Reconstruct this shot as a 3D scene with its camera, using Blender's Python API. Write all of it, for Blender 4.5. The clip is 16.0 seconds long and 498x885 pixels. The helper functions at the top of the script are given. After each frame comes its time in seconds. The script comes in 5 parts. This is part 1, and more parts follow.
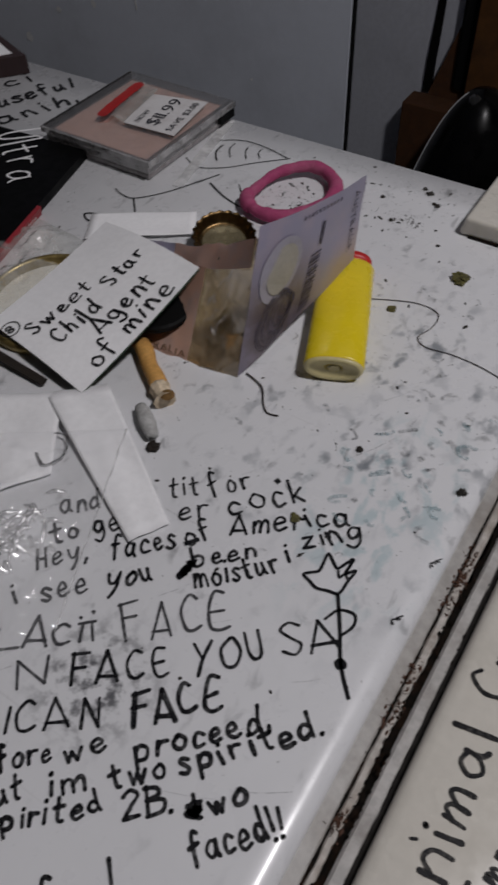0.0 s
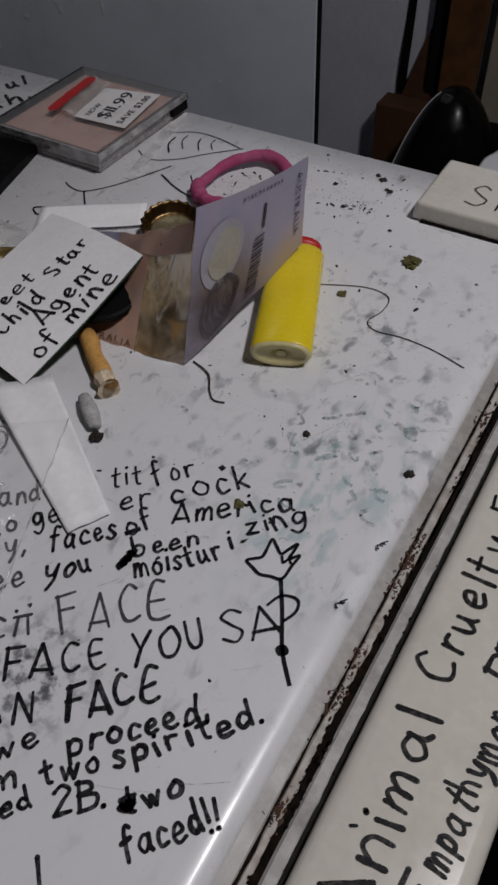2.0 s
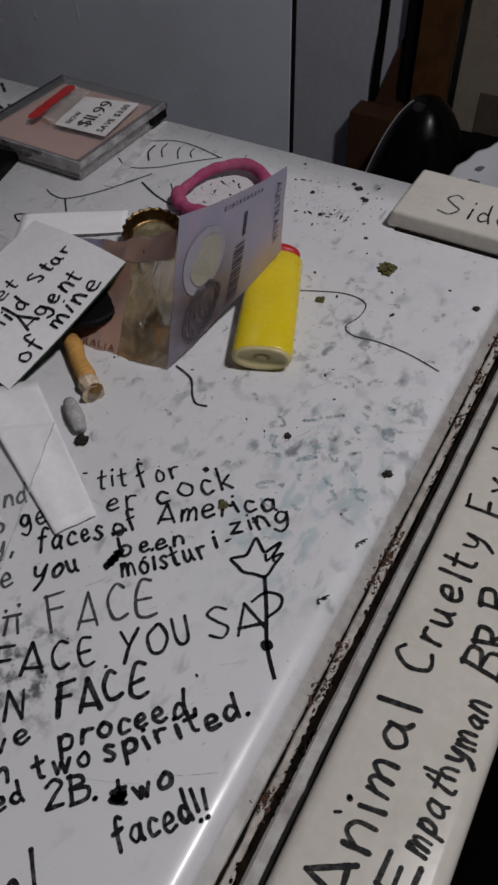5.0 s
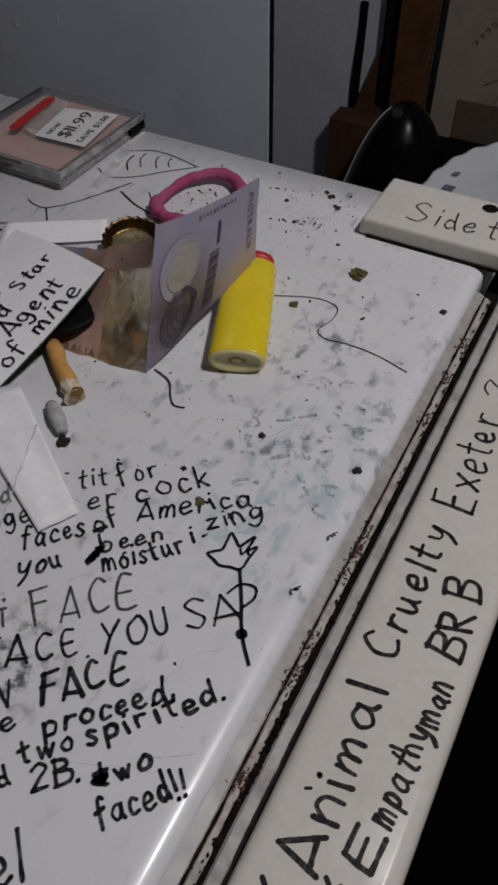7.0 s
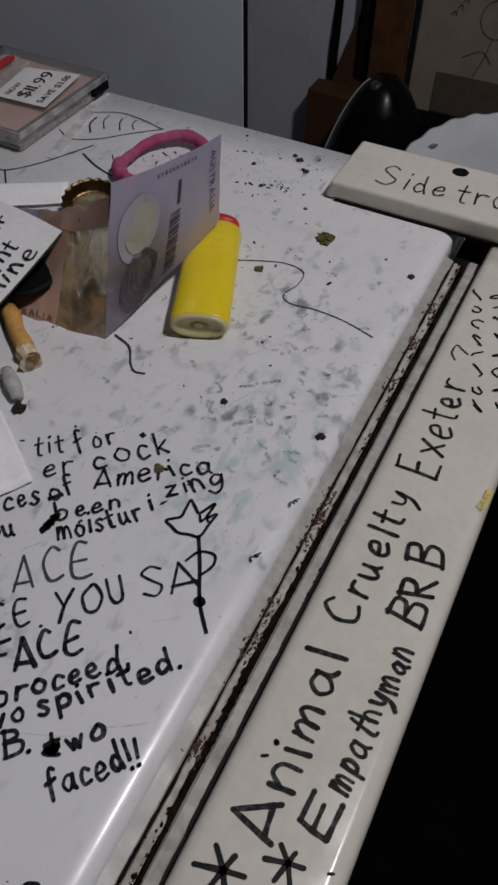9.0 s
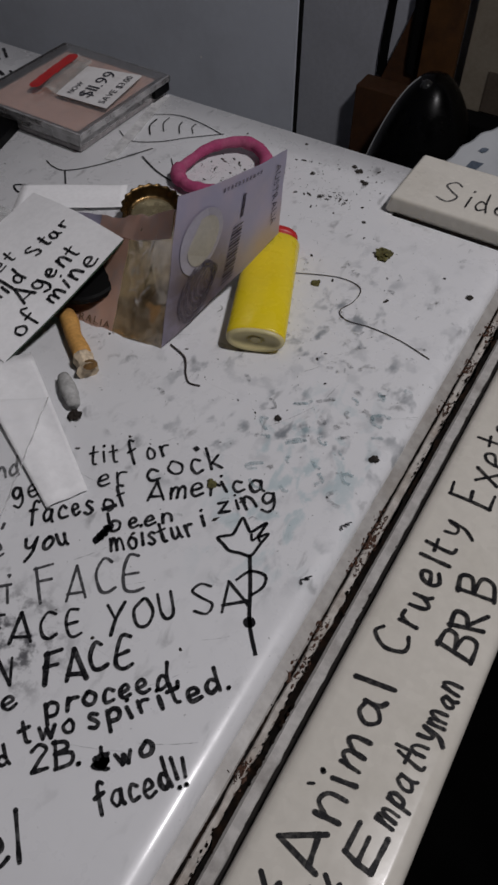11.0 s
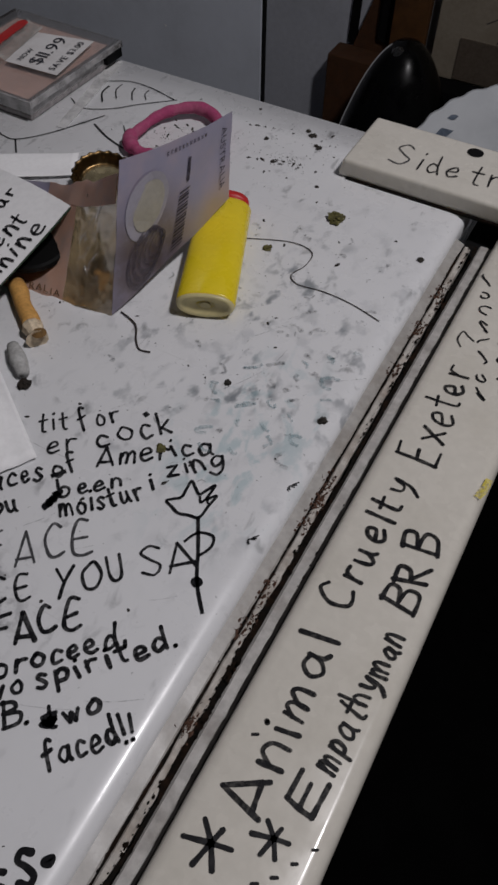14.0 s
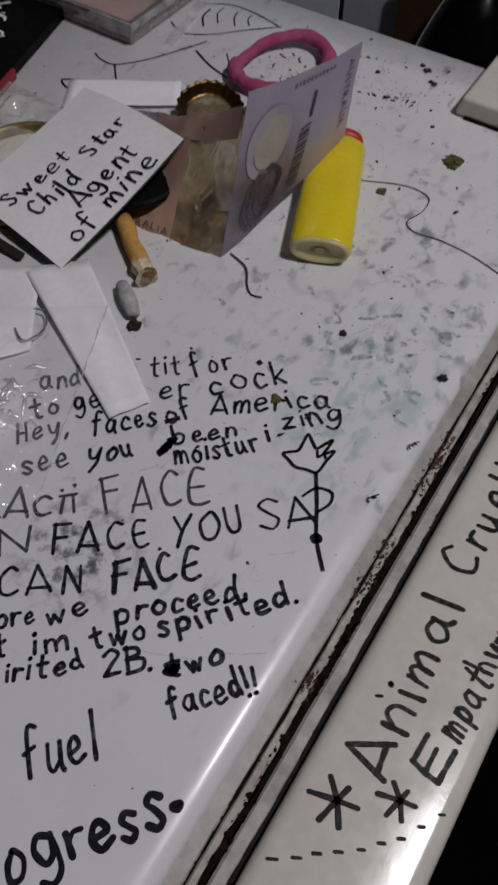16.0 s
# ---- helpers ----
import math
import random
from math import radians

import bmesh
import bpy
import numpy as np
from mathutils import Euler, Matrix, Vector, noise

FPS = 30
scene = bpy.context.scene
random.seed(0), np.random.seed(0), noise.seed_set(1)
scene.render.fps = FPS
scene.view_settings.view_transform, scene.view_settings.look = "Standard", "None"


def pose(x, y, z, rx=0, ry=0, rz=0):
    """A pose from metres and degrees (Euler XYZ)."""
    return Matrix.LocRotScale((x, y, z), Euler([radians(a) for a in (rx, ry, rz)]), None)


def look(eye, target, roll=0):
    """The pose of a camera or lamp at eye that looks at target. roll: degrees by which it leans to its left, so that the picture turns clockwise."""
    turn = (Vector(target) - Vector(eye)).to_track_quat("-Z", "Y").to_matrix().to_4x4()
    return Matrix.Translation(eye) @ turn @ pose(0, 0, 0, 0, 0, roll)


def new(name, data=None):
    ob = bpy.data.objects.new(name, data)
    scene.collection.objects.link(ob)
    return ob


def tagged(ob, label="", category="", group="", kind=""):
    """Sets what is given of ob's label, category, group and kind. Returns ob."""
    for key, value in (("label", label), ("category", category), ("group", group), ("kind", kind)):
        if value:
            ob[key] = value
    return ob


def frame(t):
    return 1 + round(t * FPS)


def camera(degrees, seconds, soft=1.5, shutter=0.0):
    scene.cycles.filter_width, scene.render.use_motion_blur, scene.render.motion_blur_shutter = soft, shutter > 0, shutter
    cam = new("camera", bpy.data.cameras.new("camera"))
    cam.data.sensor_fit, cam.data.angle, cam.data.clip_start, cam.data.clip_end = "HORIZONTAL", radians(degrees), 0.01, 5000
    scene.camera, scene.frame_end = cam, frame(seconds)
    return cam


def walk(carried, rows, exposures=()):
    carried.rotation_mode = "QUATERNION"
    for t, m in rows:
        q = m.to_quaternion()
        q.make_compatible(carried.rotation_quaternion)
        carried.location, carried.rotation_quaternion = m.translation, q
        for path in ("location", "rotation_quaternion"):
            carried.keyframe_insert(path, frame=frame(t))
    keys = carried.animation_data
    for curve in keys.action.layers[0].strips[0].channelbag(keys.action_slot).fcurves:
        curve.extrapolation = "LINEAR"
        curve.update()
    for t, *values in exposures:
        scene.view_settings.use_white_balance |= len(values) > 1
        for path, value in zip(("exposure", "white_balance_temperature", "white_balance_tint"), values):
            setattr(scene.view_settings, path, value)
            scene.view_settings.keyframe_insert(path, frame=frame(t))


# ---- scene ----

# Origin: the fridge top's back edge meets the door seam; y runs along the door seam, z = 0 is the enamel top.
cam = camera(37.27, 16.0, soft=2.8, shutter=0.4)
PATH = [
    (0, (0.0023, -0.3639, 0.2219), (-0.1797, -0.1015, -0.1628), -3.04),
    (0.5, (0.0182, -0.3567, 0.2158), (-0.1626, -0.0838, -0.1620), -3.98),
    (1, (0.0169, -0.3531, 0.2130), (-0.1605, -0.0846, -0.1697), -3.46),
    (1.5, (0.0162, -0.3585, 0.2125), (-0.1632, -0.0885, -0.1681), -3.37),
    (2, (0.0180, -0.3569, 0.2117), (-0.1607, -0.0880, -0.1700), -3.67),
    (2.5, (0.0178, -0.3621, 0.2128), (-0.1603, -0.0877, -0.1654), -2.87),
    (3, (0.0193, -0.3575, 0.2084), (-0.1520, -0.0858, -0.1748), -3.19),
    (3.5, (0.0130, -0.3592, 0.2105), (-0.1617, -0.0919, -0.1741), -3.10),
    (4, (0.0136, -0.3607, 0.2138), (-0.1590, -0.0863, -0.1668), -2.42),
    (4.5, (0.0154, -0.3631, 0.2171), (-0.1569, -0.0858, -0.1616), -2.22),
    (4.7, (0.0175, -0.3622, 0.2158), (-0.1518, -0.0847, -0.1641), -2.25),
    (6.8, (0.0215, -0.3723, 0.2299), (-0.1359, -0.0850, -0.1478), -0.48),
    (7, (0.0270, -0.3686, 0.2243), (-0.1318, -0.0831, -0.1542), -1.25),
    (7.5, (0.0309, -0.3609, 0.2192), (-0.1295, -0.0846, -0.1654), -2.28),
    (8, (0.0286, -0.3638, 0.2171), (-0.1202, -0.0862, -0.1712), -0.28),
    (8.5, (0.0326, -0.3632, 0.2189), (-0.1167, -0.0840, -0.1681), -0.77),
    (9, (0.0336, -0.3646, 0.2157), (-0.1093, -0.0829, -0.1718), 0.18),
    (9.5, (0.0209, -0.3701, 0.2370), (-0.1267, -0.0790, -0.1418), 3.83),
    (9.7, (0.0213, -0.3668, 0.2259), (-0.1289, -0.0864, -0.1598), 1.98),
    (11.8, (0.0200, -0.3626, 0.2221), (-0.1385, -0.0953, -0.1695), 0.26),
    (12, (0.0246, -0.3634, 0.2237), (-0.1342, -0.0932, -0.1658), -0.09),
    (12.5, (0.0334, -0.3664, 0.2190), (-0.0916, -0.0907, -0.1789), 4.55),
    (13, (0.0308, -0.3632, 0.2222), (-0.1019, -0.0904, -0.1753), 3.59),
    (13.5, (0.0310, -0.3676, 0.2205), (-0.1111, -0.0930, -0.1725), 2.83),
    (14, (0.0348, -0.3607, 0.2207), (-0.1058, -0.0970, -0.1802), 0.87),
    (14.5, (0.0186, -0.3580, 0.2412), (-0.1309, -0.1016, -0.1612), 1.10),
    (14.8, (0.0186, -0.3580, 0.2412), (-0.1339, -0.1034, -0.1612), 1.10),
    (15, (-0.0014, -0.3597, 0.2187), (-0.1272, -0.1251, -0.2046), 3.87),
    (15.5, (-0.0021, -0.3615, 0.2107), (-0.1290, -0.1500, -0.2242), 1.00),
    (16, (0.0053, -0.3699, 0.2166), (-0.1376, -0.1448, -0.2064), 0.22),
]
walk(cam, [(t, look(eye, target, roll)) for t, eye, target, roll in PATH],
     exposures=((0.0, 0.0), (14.0, 0.0), (15.2, -0.09), (16.0, -0.09)))

# ---- light ----
world = bpy.data.worlds.new("room_air")
scene.world = world
world.use_nodes = True
world.node_tree.nodes["Background"].inputs[0].default_value = (0.6, 0.65, 0.75, 1)
world.node_tree.nodes["Background"].inputs[1].default_value = 0.008


def area_lamp(name, eye, target, size, power, colour):
    data = bpy.data.lights.new(name, "AREA")
    data.shape, data.size, data.energy, data.color = "DISK", size, power, colour
    ob = new(name, data)
    ob.matrix_world = look(eye, target)
    return ob


area_lamp("ceiling_lamp", (0.55, -0.14, 1.25), (-0.12, 0.05, 0.0), 0.15, 9.9, (1.0, 0.965, 0.993))


# ---- materials ----
def rgba(c):
    return (c[0], c[1], c[2], 1.0)


class Nodes:
    """A small wrapper to string shader nodes together."""

    def __init__(self, name):
        self.m = bpy.data.materials.new(name)
        self.m.use_nodes = True
        self.t = self.m.node_tree
        self.bsdf = self.t.nodes["Principled BSDF"]
        self.out = self.t.nodes["Material Output"]
        self.co = self.t.nodes.new("ShaderNodeTexCoord").outputs["Object"]

    def put(self, socket, value):
        if hasattr(value, "node"):
            self.t.links.new(value, socket)
        else:
            socket.default_value = value

    def noise(self, scale, detail=4.0, rough=0.6, stretch=None, warp=0.0):
        co = self.co
        if stretch:
            mp = self.t.nodes.new("ShaderNodeMapping")
            mp.inputs["Rotation"].default_value = (0, 0, radians(stretch[3]))
            mp.inputs["Scale"].default_value = stretch[:3]
            self.put(mp.inputs["Vector"], co)
            co = mp.outputs[0]
        n = self.t.nodes.new("ShaderNodeTexNoise")
        self.put(n.inputs["Vector"], co)
        n.inputs["Scale"].default_value, n.inputs["Detail"].default_value = scale, detail
        n.inputs["Roughness"].default_value, n.inputs["Distortion"].default_value = rough, warp
        return n.outputs["Fac"]

    def ramp(self, fac, lo, hi, a=0.0, b=1.0):
        r = self.t.nodes.new("ShaderNodeMapRange")
        r.interpolation_type = "SMOOTHSTEP"
        for k, v in zip(("From Min", "From Max", "To Min", "To Max"), (lo, hi, a, b)):
            r.inputs[k].default_value = v
        self.put(r.inputs["Value"], fac)
        return r.outputs["Result"]

    def near(self, centre, inner, outer, squash=(1, 1, 1)):
        mp = self.t.nodes.new("ShaderNodeMapping")
        mp.vector_type = "POINT"
        mp.inputs["Location"].default_value = [-c * s for c, s in zip(centre, squash)]
        mp.inputs["Scale"].default_value = squash
        self.put(mp.inputs["Vector"], self.co)
        v = self.t.nodes.new("ShaderNodeVectorMath")
        v.operation = "LENGTH"
        self.put(v.inputs[0], mp.outputs[0])
        return self.ramp(v.outputs["Value"], inner, outer, 1.0, 0.0)

    def times(self, a, b, op="MULTIPLY"):
        n = self.t.nodes.new("ShaderNodeMath")
        n.operation = op
        self.put(n.inputs[0], a)
        self.put(n.inputs[1], b)
        return n.outputs[0]

    def mix(self, fac, a, b):
        n = self.t.nodes.new("ShaderNodeMix")
        n.data_type = "RGBA"
        self.put(n.inputs[0], fac)
        self.put(n.inputs[6], a if hasattr(a, "node") else rgba(a))
        self.put(n.inputs[7], b if hasattr(b, "node") else rgba(b))
        return n.outputs[2]

    def bump(self, height, strength=0.2, distance=0.001):
        n = self.t.nodes.new("ShaderNodeBump")
        n.inputs["Strength"].default_value, n.inputs["Distance"].default_value = strength, distance
        self.put(n.inputs["Height"], height)
        self.put(self.bsdf.inputs["Normal"], n.outputs[0])

    def set(self, **kw):
        names = dict(col="Base Color", rough="Roughness", metal="Metallic", coat="Coat Weight", spec="Specular IOR Level",
                     trans="Transmission Weight", ior="IOR", alpha="Alpha", sub="Subsurface Weight", sheen="Sheen Weight")
        for k, v in kw.items():
            s = self.bsdf.inputs[names[k]]
            self.put(s, rgba(v) if isinstance(v, tuple) else v)
        return self


def plain(name, colour, rough=0.5, metal=0.0, grain=60.0, vary=0.12, dirt=None, bump=0.15, coat=0.0, coarse=9.0, spec=0.5):
    """Paint, plastic, paper and the like: grain and stains at two scales."""
    n = Nodes(name)
    fine = n.ramp(n.noise(grain * 8, 3), 0.3, 0.7, 1 - vary, 1 + vary * 0.4)
    big = n.ramp(n.noise(coarse * 3, 5, 0.65), 0.42, 0.72)
    c = n.mix(n.times(big, 0.55), colour, dirt or tuple(v * 0.72 for v in colour))
    hsv = n.t.nodes.new("ShaderNodeHueSaturation")
    n.put(hsv.inputs["Color"], c)
    n.put(hsv.inputs["Value"], fine)
    n.set(col=hsv.outputs[0], rough=n.ramp(n.noise(grain * 2, 3), 0.3, 0.7, max(0.03, rough - 0.08), min(1, rough + 0.1)), metal=metal, coat=coat, spec=spec)
    if bump:
        n.bump(n.noise(grain * 10, 4), bump, 0.0004)
    return n.m


def enamel_paint():
    """White enamel with rubbed-in grime, grey and teal smears of old ink, fine specks and hairline scratches."""
    n = Nodes("white_enamel")
    patch = n.near((-0.060, -0.172, 0), 0.02, 0.090, (1, 0.70, 1))
    wide = n.near((-0.12, -0.12, 0), 0.10, 0.30, (1, 1, 1))
    smear = n.ramp(n.noise(125, 3, 0.5, (1, 0.75, 1, 60), 0.2), 0.51, 0.67)
    smear2 = n.ramp(n.noise(160, 4, 0.55, (1, 0.6, 1, -20), 0.5), 0.55, 0.76)
    haze = n.ramp(n.noise(16, 5, 0.6), 0.40, 0.75)
    spots = n.ramp(n.noise(620, 3, 0.5), 0.70, 0.76)
    scratch = n.ramp(n.noise(120, 2, 0.5, (0.12, 3.0, 1, 28)), 0.68, 0.74)
    clump = n.ramp(n.noise(34, 3, 0.5), 0.42, 0.62)
    smear, smear2 = n.times(smear, n.ramp(clump, 0, 1, 0.25, 1.0)), n.times(smear2, n.ramp(clump, 0, 1, 0.12, 1.0))
    rub = n.times(n.near((-0.0920, -0.3180, 0), 0.006, 0.028), n.ramp(n.noise(170, 4), 0.46, 0.66))
    c = n.mix(n.times(haze, 0.30), (0.74, 0.745, 0.76), (0.60, 0.605, 0.62))
    c = n.mix(n.times(n.times(smear, patch), 0.95), c, (0.22, 0.24, 0.26))
    c = n.mix(n.times(n.times(smear2, wide), 0.80), c, (0.20, 0.205, 0.21))
    teal = n.near((-0.045, -0.215, 0), 0.012, 0.036, (1, 0.55, 1))
    c = n.mix(n.times(n.times(n.ramp(n.noise(110, 4, 0.55, (1, 0.6, 1, 40), 0.3), 0.50, 0.62), teal), 0.55), c, (0.36, 0.50, 0.53))
    c = n.mix(n.times(n.times(spots, wide), 0.85), c, (0.07, 0.065, 0.06))
    c = n.mix(n.times(rub, 0.95), c, (0.09, 0.09, 0.10))
    c = n.mix(n.times(scratch, 0.16), c, (0.33, 0.32, 0.31))
    n.set(col=c, rough=n.ramp(n.noise(60, 4), 0.3, 0.7, 0.24, 0.38), coat=0.20)
    n.bsdf.inputs["Coat Roughness"].default_value = 0.14
    n.bump(n.noise(35, 4), 0.10, 0.0006)
    return n.m


def see_through(name, tint=(1, 1, 1), body=0.12, rough=0.08, grain=120.0, bodycol=(0.8, 0.8, 0.8), gloss=1.0, crinkle=0.0):
    """Thin clear plastic: lets most light straight through, with a milky trace and a gloss."""
    n = Nodes(name)
    n.t.nodes.remove(n.bsdf)
    tr = n.t.nodes.new("ShaderNodeBsdfTransparent")
    tr.inputs[0].default_value = rgba(tint)
    df = n.t.nodes.new("ShaderNodeBsdfDiffuse")
    df.inputs[0].default_value = rgba(bodycol)
    gl = n.t.nodes.new("ShaderNodeBsdfGlossy")
    gl.inputs["Roughness"].default_value = rough
    if crinkle:
        fold = n.t.nodes.new("ShaderNodeBump")
        fold.inputs["Strength"].default_value, fold.inputs["Distance"].default_value = crinkle, 0.004
        n.put(fold.inputs["Height"], n.noise(42, 2, 0.5))
        n.t.links.new(fold.outputs[0], gl.inputs["Normal"])
    m1 = n.t.nodes.new("ShaderNodeMixShader")
    n.put(m1.inputs[0], n.ramp(n.noise(grain, 4), 0.3, 0.75, body * 0.5, min(1, body * 1.6)))
    n.t.links.new(tr.outputs[0], m1.inputs[1])
    n.t.links.new(df.outputs[0], m1.inputs[2])
    fr = n.t.nodes.new("ShaderNodeLayerWeight")
    fr.inputs["Blend"].default_value = 0.5
    m2 = n.t.nodes.new("ShaderNodeMixShader")
    n.put(m2.inputs[0], n.times(n.times(n.times(fr.outputs["Facing"], 3.0, "POWER"), gloss * 0.6), 0.05 * gloss, "ADD"))
    n.t.links.new(m1.outputs[0], m2.inputs[1])
    n.t.links.new(gl.outputs[0], m2.inputs[2])
    n.t.links.new(m2.outputs[0], n.out.inputs[0])
    return n.m


def thin_print(name, colour, dirt, through_it=0.45, rough=0.3):
    """A printed polymer sheet: half the light scatters back, half comes through from behind."""
    n = Nodes(name)
    n.t.nodes.remove(n.bsdf)
    c = n.mix(n.ramp(n.noise(90, 4), 0.4, 0.7), colour, dirt)
    df, tl, gl = (n.t.nodes.new("ShaderNodeBsdf" + k) for k in ("Diffuse", "Translucent", "Glossy"))
    n.put(df.inputs[0], c)
    n.put(tl.inputs[0], c)
    gl.inputs["Roughness"].default_value = rough
    m1, m2 = n.t.nodes.new("ShaderNodeMixShader"), n.t.nodes.new("ShaderNodeMixShader")
    m1.inputs[0].default_value, m2.inputs[0].default_value = through_it, 0.07
    n.t.links.new(df.outputs[0], m1.inputs[1])
    n.t.links.new(tl.outputs[0], m1.inputs[2])
    n.t.links.new(m1.outputs[0], m2.inputs[1])
    n.t.links.new(gl.outputs[0], m2.inputs[2])
    n.t.links.new(m2.outputs[0], n.out.inputs[0])
    return n.m


def ink_paint(name, colour, thin=0.0, rough=0.45, full=1.0):
    """Marker ink that thins out in places where it has been rubbed."""
    n = Nodes(name)
    c = n.mix(n.ramp(n.noise(260, 4), 0.45, 0.75), colour, tuple(min(1, v + 0.02) for v in colour))
    n.set(col=c, rough=rough, spec=0.2)
    if thin:
        n.set(alpha=n.ramp(n.noise(330, 4, 0.7), 0.30, 0.62, 1 - thin, full))
    return n.m


ENAMEL = enamel_paint()
CREAM = plain("cream_plastic", (0.67, 0.64, 0.575), 0.22, vary=0.04, dirt=(0.58, 0.55, 0.48), bump=0.05, coat=0.12, grain=30, spec=0.35)
TRIM = plain("aged_trim", (0.52, 0.49, 0.45), 0.45, vary=0.2, dirt=(0.24, 0.17, 0.12), grain=40, coarse=34)
FLANGE = plain("stained_enamel", (0.39, 0.375, 0.355), 0.42, vary=0.14, dirt=(0.24, 0.21, 0.18), grain=40, coarse=14)
SEAM_GREY = plain("dark_seam_strip", (0.020, 0.018, 0.016), 0.8, vary=0.4, dirt=(0.012, 0.010, 0.009), grain=60, coarse=60, spec=0.2)
RUST = plain("brown_rust", (0.085, 0.040, 0.024), 0.9, vary=0.4, dirt=(0.035, 0.017, 0.010), grain=90, coarse=120)
GASKET = plain("grey_rubber", (0.48, 0.465, 0.445), 0.5, vary=0.18, dirt=(0.22, 0.195, 0.175), grain=40, coarse=30)
GRIME = plain("black_grime", (0.007, 0.006, 0.005), 0.9, vary=0.5, dirt=(0.030, 0.014, 0.007), grain=60, coarse=40, spec=0.1)
# Near-black for gaps, and for things whose shade is put into the colour.
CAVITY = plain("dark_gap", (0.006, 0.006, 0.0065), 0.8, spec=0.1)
INK = ink_paint("black_ink", (0.006, 0.006, 0.008), 0.32)
INK_SOLID = ink_paint("solid_black_ink", (0.006, 0.006, 0.008))
INK_FAINT = ink_paint("rubbed_ink", (0.07, 0.07, 0.075), 0.75)
INK_GREY = ink_paint("grey_ink", (0.055, 0.055, 0.06), 0.4)
INK_TEAL = ink_paint("teal_ink_smear", (0.32, 0.43, 0.46), 1.1, full=0.50)
INK_SMUDGE = ink_paint("smudged_ink", (0.14, 0.15, 0.16), 1.1, full=0.42)
INK_SMEAR = ink_paint("finger_smeared_ink", (0.12, 0.125, 0.13), 1.25, full=0.24)
INK_PRINT = ink_paint("printed_ink", (0.03, 0.03, 0.04), 0.0)
INK_WHITE = ink_paint("white_paint_pen", (0.75, 0.75, 0.76), 0.1)
PAPER = plain("white_paper", (0.90, 0.90, 0.91), 0.7, vary=0.04, dirt=(0.77, 0.77, 0.78), grain=50)
STICKER = plain("greyish_sticker_paper", (0.62, 0.61, 0.61), 0.6, vary=0.04, dirt=(0.50, 0.47, 0.46), grain=50, coarse=30)
PAPER_GREEN = plain("green_edged_card", (0.03, 0.06, 0.035), 0.6)
YELLOW = plain("yellow_plastic", (0.80, 0.62, 0.015), 0.28, vary=0.03, dirt=(0.72, 0.54, 0.012), bump=0.04, coat=0.3)
YELLOW_PALE = plain("pale_yellow_base", (0.62, 0.54, 0.28), 0.40, vary=0.06, bump=0.05)
PAINT_SPOT = ink_paint("dried_yellow_paint", (0.70, 0.58, 0.06), 1.0, full=0.8)
RED = plain("red_plastic", (0.55, 0.02, 0.02), 0.35, vary=0.05)
STEEL = plain("steel", (0.55, 0.55, 0.55), 0.3, metal=1.0)
CAP_BROWN = plain("tarnished_cap", (0.14, 0.090, 0.040), 0.34, metal=1.0, vary=0.2, dirt=(0.09, 0.05, 0.02), grain=40, coarse=60)
LINER = plain("pale_gold_liner", (0.58, 0.50, 0.31), 0.26, metal=0.85, vary=0.06, dirt=(0.44, 0.36, 0.20), grain=40, coarse=60)
BRASS = plain("dull_brass", (0.32, 0.24, 0.09), 0.4, metal=0.7, vary=0.2)
PINK = plain("pink_fabric", (0.38, 0.055, 0.15), 0.9, vary=0.15, dirt=(0.46, 0.17, 0.25), grain=90, coarse=22, bump=0.4)
NOTE_PINK = thin_print("pink_banknote", (0.72, 0.48, 0.37), (0.62, 0.46, 0.40))
NOTE_BROWN = plain("brown_print", (0.16, 0.10, 0.06), 0.45, vary=0.2)


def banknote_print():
    """Mauve polymer, dusky violet-brown at the fold's foot by print and painted shade, with a pale peach corner."""
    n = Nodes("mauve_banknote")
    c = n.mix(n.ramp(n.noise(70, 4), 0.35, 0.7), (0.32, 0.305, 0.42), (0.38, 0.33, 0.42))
    # Dark patch low by the fold: printed tone plus shade painted in.
    print_and_shade = n.near((-0.1215, -0.1640, 0.0150), 0.010, 0.036, (1, 1, 0.8))
    c = n.mix(n.times(print_and_shade, n.ramp(n.noise(120, 4), 0.25, 0.6, 0.65, 1.0)), c, (0.13, 0.10, 0.11))
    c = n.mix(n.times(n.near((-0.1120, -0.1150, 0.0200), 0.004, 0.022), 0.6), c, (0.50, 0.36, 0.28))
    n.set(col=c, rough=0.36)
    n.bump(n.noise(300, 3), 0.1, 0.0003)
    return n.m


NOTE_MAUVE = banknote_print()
NOTE_PEACH = thin_print("peach_print", (0.86, 0.62, 0.52), (0.80, 0.62, 0.58))
NOTE_FAINT = ink_paint("faded_violet_print", (0.16, 0.14, 0.19), 0.8, full=0.7)
NOTE_BAR = ink_paint("dark_violet_bars", (0.055, 0.045, 0.07), 0.4)
NOTE_DARK = ink_paint("violet_print", (0.10, 0.085, 0.105), 0.9, full=0.75)
NOTE_PALE = plain("grey_cream_print", (0.41, 0.385, 0.34), 0.4, vary=0.08)
NOTE_CREAM = plain("cream_print", (0.37, 0.352, 0.42), 0.4, vary=0.05)
NOTE_CLEAR = see_through("clear_window", (0.80, 0.69, 0.50), 0.26, 0.10, 200, (0.62, 0.49, 0.32), 3.0, 0.4)
CLEAR = see_through("clear_film", (0.985, 0.985, 0.987), 0.05, 0.07, 150, (0.85, 0.85, 0.85), 0.9, 0.6)
